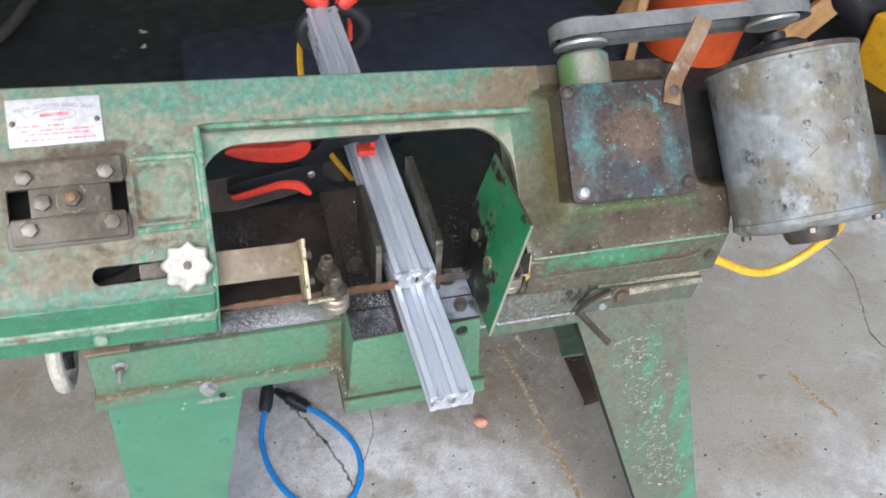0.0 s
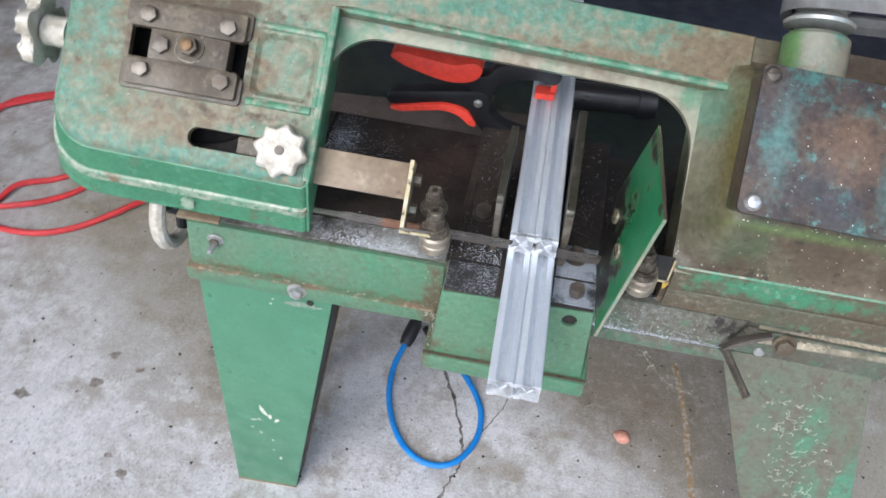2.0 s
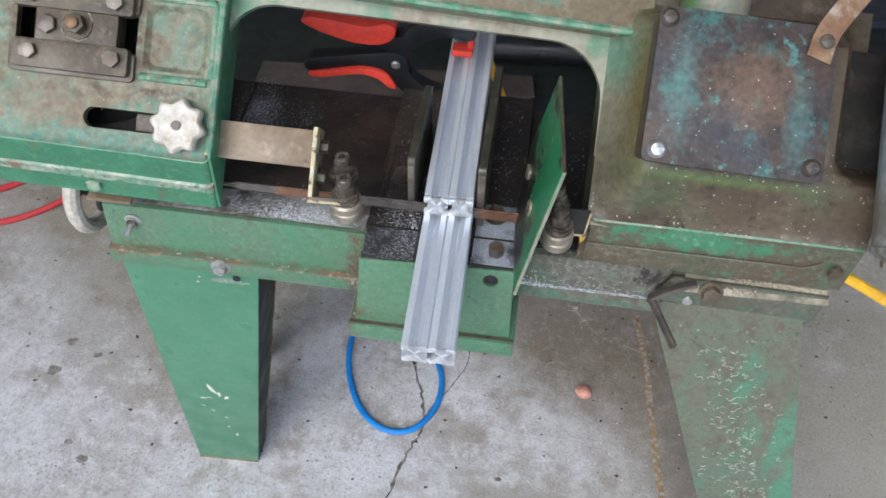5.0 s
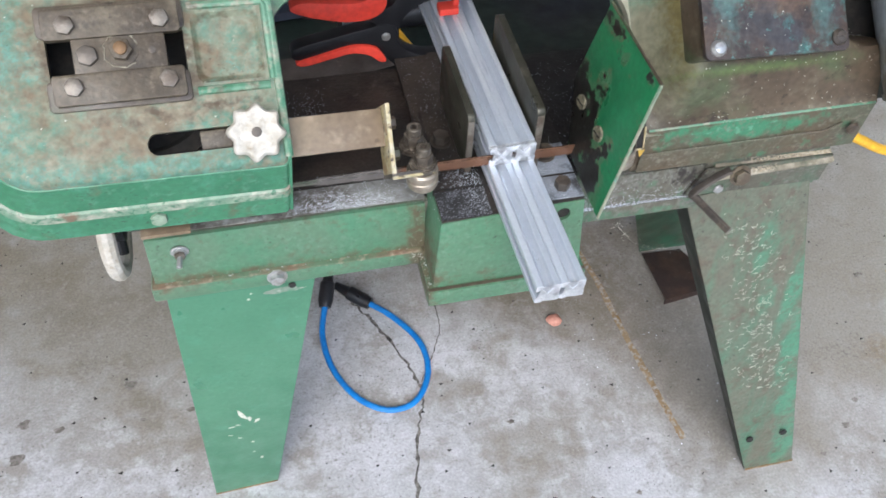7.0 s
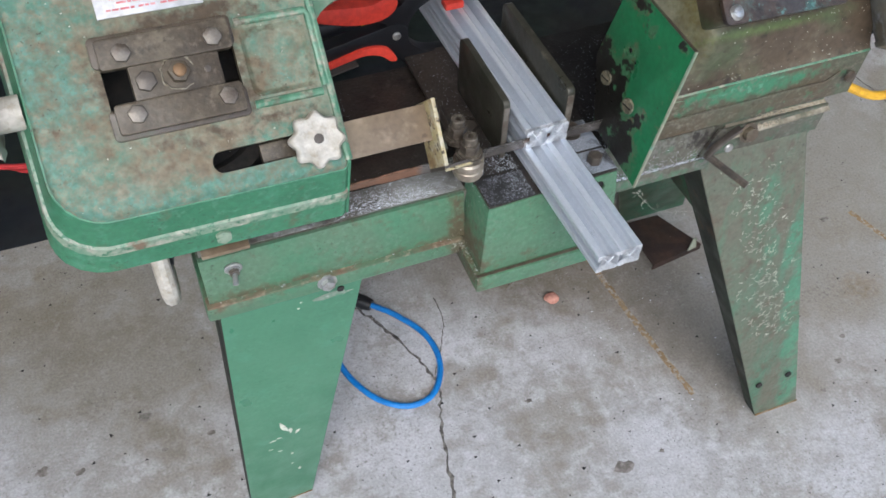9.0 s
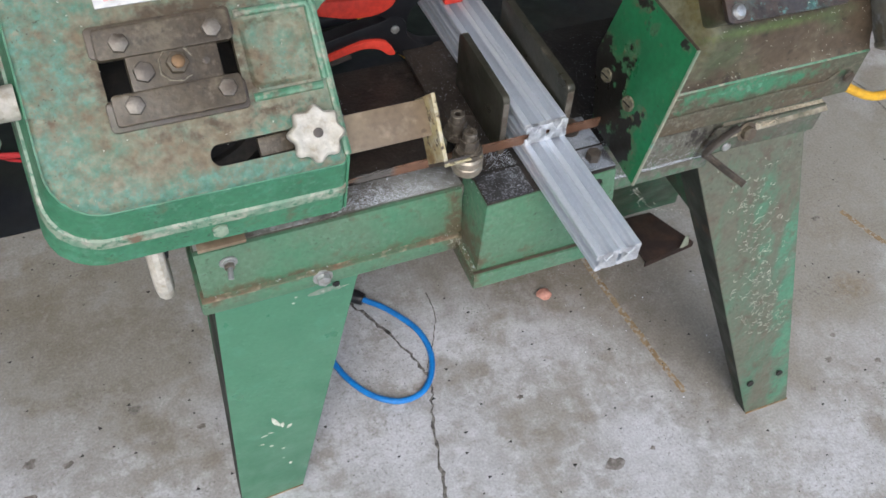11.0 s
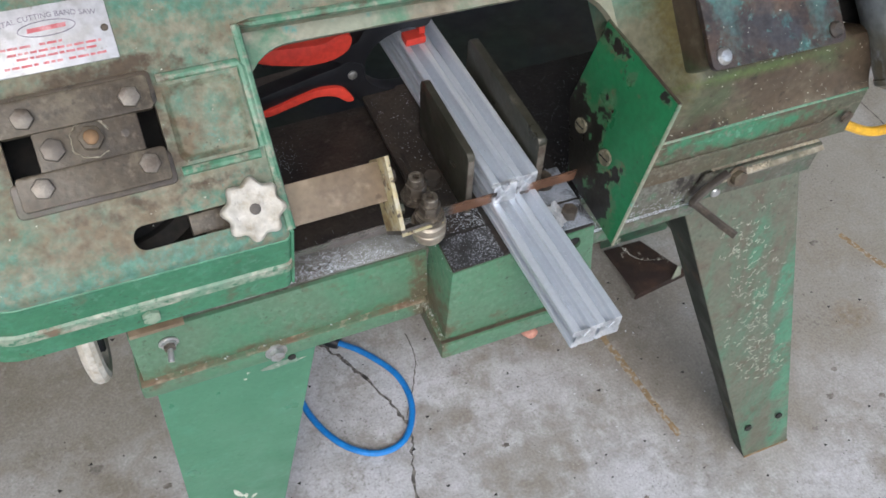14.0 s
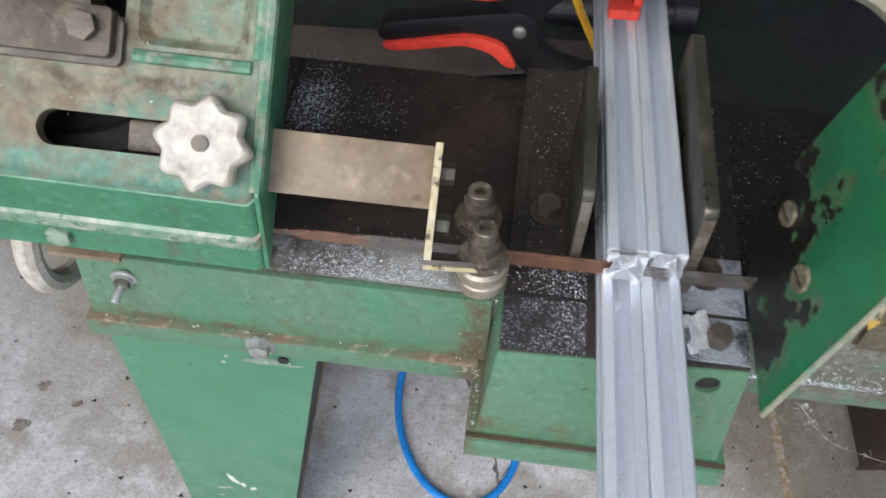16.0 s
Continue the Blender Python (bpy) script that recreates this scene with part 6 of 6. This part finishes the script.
        tagged(link("dry_leaf", vs, CARD if x < -0.4 else PAINT_CHIP, m=pose(x, y, 0.038, 0, 0, rnd.uniform(0, 360))), "pale dry leaf scrap on the dark tarp", "leaf", "leaf scraps")
    tagged(link("hose", tube(smooth_path([(-0.95, 1.3, 0.045), (-0.76, 1.52, 0.045), (-0.68, 1.7, 0.045), (-0.62, 1.95, 0.045), (-0.6, 2.3, 0.045)], 8), 0.016, 12), CARD), "grey-brown hose lying on the tarp", "hose")
    # navy cover and black tube behind the bars
    bm = bmesh.new()
    bmesh.ops.create_grid(bm, x_segments=40, y_segments=26, size=1)
    for v in bm.verts:
        x, y = 0.36 + v.co.x * 0.62, 1.36 + v.co.y * 0.24 + 0.12 * v.co.x
        v.co = (x, y, 0.05 + 0.03 * noise.noise((x * 4, y * 4, 5)) + 0.05 * (1 - v.co.x ** 2) * (1 - v.co.y ** 2))
    g = bmesh.ops.extrude_face_region(bm, geom=bm.faces[:])
    bmesh.ops.translate(bm, verts=[v for v in g["geom"] if isinstance(v, bmesh.types.BMVert)], vec=(0, 0, -0.02))
    tagged(link("navy_cover", bm, NAVY), "dark navy cloth cover heaped on the tarp", "cloth")
    t = tagged(empty("black_pipe", pose(0.135, 0.955, 0.066, 0, 0, 5)), "black plastic tube with a collar on the tarp", "tube")
    part("tube", lathe([(0, -0.17), (0.03, -0.17), (0.03, 0.06), (0, 0.06)], Y90, 28), BLACK, t)
    part("collar", lathe([(0, 0.06), (0.037, 0.06), (0.037, 0.1), (0.03, 0.105), (0, 0.105)], Y90, 28), BLACK, t)
    y = tagged(empty("yellow_strap", pose(0.0, 0.5, 0.6)), "yellow webbing strap hanging from the bars' far end", "strap")
    pth = smooth_path([(0.0, 0.015, 0.018), (-0.03, 0.05, -0.01), (-0.035, 0.05, -0.1), (-0.018, 0.02, -0.19), (0.008, -0.06, -0.205), (0.036, -0.14, -0.205)], 8)
    part("webbing", tube(pth, 0.0075, 8, flat=0.25), YELLOW, y)
    # right side: bucket, planks, cases
    b = tagged(empty("bucket", pose(1.2, 1.3, 0)), "orange plastic bucket on the floor", "bucket")
    part("body", lathe([(0, 0), (0.13, 0), (0.135, 0.01), (0.16, 0.36), (0.155, 0.36), (0.13, 0.012), (0, 0.012)], None, 44), ORANGE, b)
    for z in (0.3, 0.33, 0.355):
        part("rim", lathe([(0.157, z - 0.006), (0.168, z - 0.005), (0.168, z + 0.005), (0.157, z + 0.006)], None, 44), ORANGE, b)
    for px, py, rz, ry, ln, wd in ((1.02, 1.42, 15, 25, 0.5, 0.06), (1.42, 1.22, -20, 35, 0.55, 0.07), (0.96, 1.2, 60, 8, 0.4, 0.05)):
        bm = box(-wd / 2, wd / 2, -0.012, 0.012, 0, ln, 0.002)
        tagged(link("plank", bm, WOOD, m=pose(px, py, 0.012, 0, ry, rz)), "raw pine board leaning by the bucket", "board", "boards")
    k = tagged(empty("case", pose(1.78, 0.98, 0, 0, 0, 14)), "yellow plastic case on the floor", "case")
    part("body", box(-0.12, 0.2, -0.1, 0.15, 0, 0.2, 0.012), YELLOW, k)
    part("label_panel", box(-0.08, 0.06, -0.1015, -0.099, 0.1, 0.17, 0.002), WHITE, k, "white label")
    k = tagged(empty("bin", pose(1.48, 0.62, 0, 0, 0, -18)), "blue-grey plastic bin lid on the floor", "bin")
    part("body", box(-0.12, 0.3, -0.16, 0.16, 0, 0.03, 0.01), SLATE, k)
    part("roll", lathe([(0, -0.1), (0.05, -0.1), (0.055, -0.07), (0.055, 0.1), (0, 0.1)], pose(0.02, 0.0, 0.086) @ X90, 26), NAVY, k, "dark blue roll")
    part("band", lathe([(0.0555, -0.09), (0.058, -0.088), (0.058, -0.045), (0.0555, -0.043)], pose(0.02, 0.0, 0.086) @ X90, 26), ORANGE, k, "orange band")
    k = tagged(empty("tool_bag", pose(1.72, 1.35, 0)), "black bag with bright buckles in the shade", "bag")
    bm = bmesh.new()
    bmesh.ops.create_icosphere(bm, subdivisions=4, radius=0.24)
    for v in bm.verts:
        v.co *= 1 + 0.25 * noise.noise(v.co * 6)
        v.co.z = max(v.co.z + 0.15, 0)
    part("body", bm, BLACK, k)
    for x, y, z in ((-0.12, -0.2, 0.22), (-0.18, -0.12, 0.28), (-0.05, -0.22, 0.3)):
        part("buckle", box(x - 0.012, x + 0.012, y - 0.02, y, z, z + 0.012, 0.003), BRIGHT, k, "bright metal buckle")


floor_things()


# ---- the running blade ----
LOOP_R, LOOP_L, LOOP_X0 = 0.09, 0.56, -0.32
LOOP = 2 * LOOP_L + 2 * math.pi * LOOP_R
BAND_N, BAND_SPEED = 44, 0.62


def band_pose(s):
    """The pose of the band at s metres round its loop: x along the band, z across its width."""
    s %= LOOP
    if s < LOOP_L:
        x, y, a = LOOP_X0 + s, -LOOP_R, 0.0
        tw = min(1, max(0, min((x + 0.24) / 0.1, (0.26 - x) / 0.1)))
    elif s < LOOP_L + math.pi * LOOP_R:
        a = (s - LOOP_L) / LOOP_R
        x, y, tw = LOOP_X0 + LOOP_L + LOOP_R * math.sin(a), -LOOP_R * math.cos(a), 0
    elif s < 2 * LOOP_L + math.pi * LOOP_R:
        x, y, a, tw = LOOP_X0 + LOOP_L - (s - LOOP_L - math.pi * LOOP_R), LOOP_R, math.pi, 0
    else:
        a = math.pi + (s - 2 * LOOP_L - math.pi * LOOP_R) / LOOP_R
        x, y, tw = LOOP_X0 + LOOP_R * math.sin(a), -LOOP_R * math.cos(a), 0
    n = -0.0565 + 0.03 * x if y < 0 else -0.05
    return BOW @ pose(x, y - 0.03, n, 0, 0, math.degrees(a)) @ pose(0, 0, 0, -43.6 * tw, 0, 0)


band = empty("blade")
band.parent = saw
tagged(band, "narrow steel saw band, brown reflections in its colour")
GREYBAND = material("grey_band_steel", (0.22, 0.2, 0.185), [((0.13, 0.115, 0.1), 30, 0.55, 0.1, (3, 0.3, 0.3))], 0.3, 0.75, bump=0.03)
# brown pieces carry the band's reddish reflection as colour
BROWNBAND = material("brown_reflection_band_steel", (0.3, 0.16, 0.1), [((0.2, 0.12, 0.085), 30, 0.55, 0.1, (3, 0.3, 0.3))], 0.32, 0.7, bump=0.03)
pieces = []
for mat in (GREYBAND, BROWNBAND):
    half = LOOP / BAND_N / 2 + 0.0004
    b = bmesh.new()
    b = box(-half, half, -0.0004, 0.0004, -0.0052, 0.0063, 0, b)
    t = 10
    for k in range(t):
        x = -half + (k + 0.1) * 2 * half / t
        b = hexa([(x, -0.0005, -0.0052), (x + 0.0022, -0.0005, -0.0052), (x + 0.0022, 0.0005, -0.0052), (x, 0.0005, -0.0052)], [(x + 0.0016, -0.0005, -0.0066), (x + 0.0022, -0.0005, -0.0066), (x + 0.0022, 0.0005, -0.0066), (x + 0.0016, 0.0005, -0.0066)], 0, b)
    pieces.append(link("band_piece", b, mat, band, smooth=False))
for k in range(2, BAND_N):
    o = new("band_piece", pieces[1 if (k % 22) in (3, 4, 5, 6, 7, 8, 9, 12, 13, 17) else 0].data)
    o.parent = band
    pieces.append(o)


def motions():
    z = 0.6302 + 3 * H + 0.0002
    rest = EXT_T @ pose(H + 0.0002, -0.1116, z)
    down = pose(0.0435, -0.131, 0.6365, -58, 22, 38)
    walk(slice_off, [(0, rest), (6, rest), (11.42, rest), (11.5, pose(0.033, -0.117, 0.661, -18, 24, -12)), (11.6, pose(0.036, -0.13, 0.658, -58, 40, 10)), (11.68, pose(0.043, -0.128, 0.645, -70, 18, 32)), (11.75, down), (14, down), (16, down)])
    for k, o in enumerate(pieces):
        walk(o, [(i * 16 / 120, band_pose(k * LOOP / BAND_N + BAND_SPEED * i * 16 / 120)) for i in range(121)])


motions()
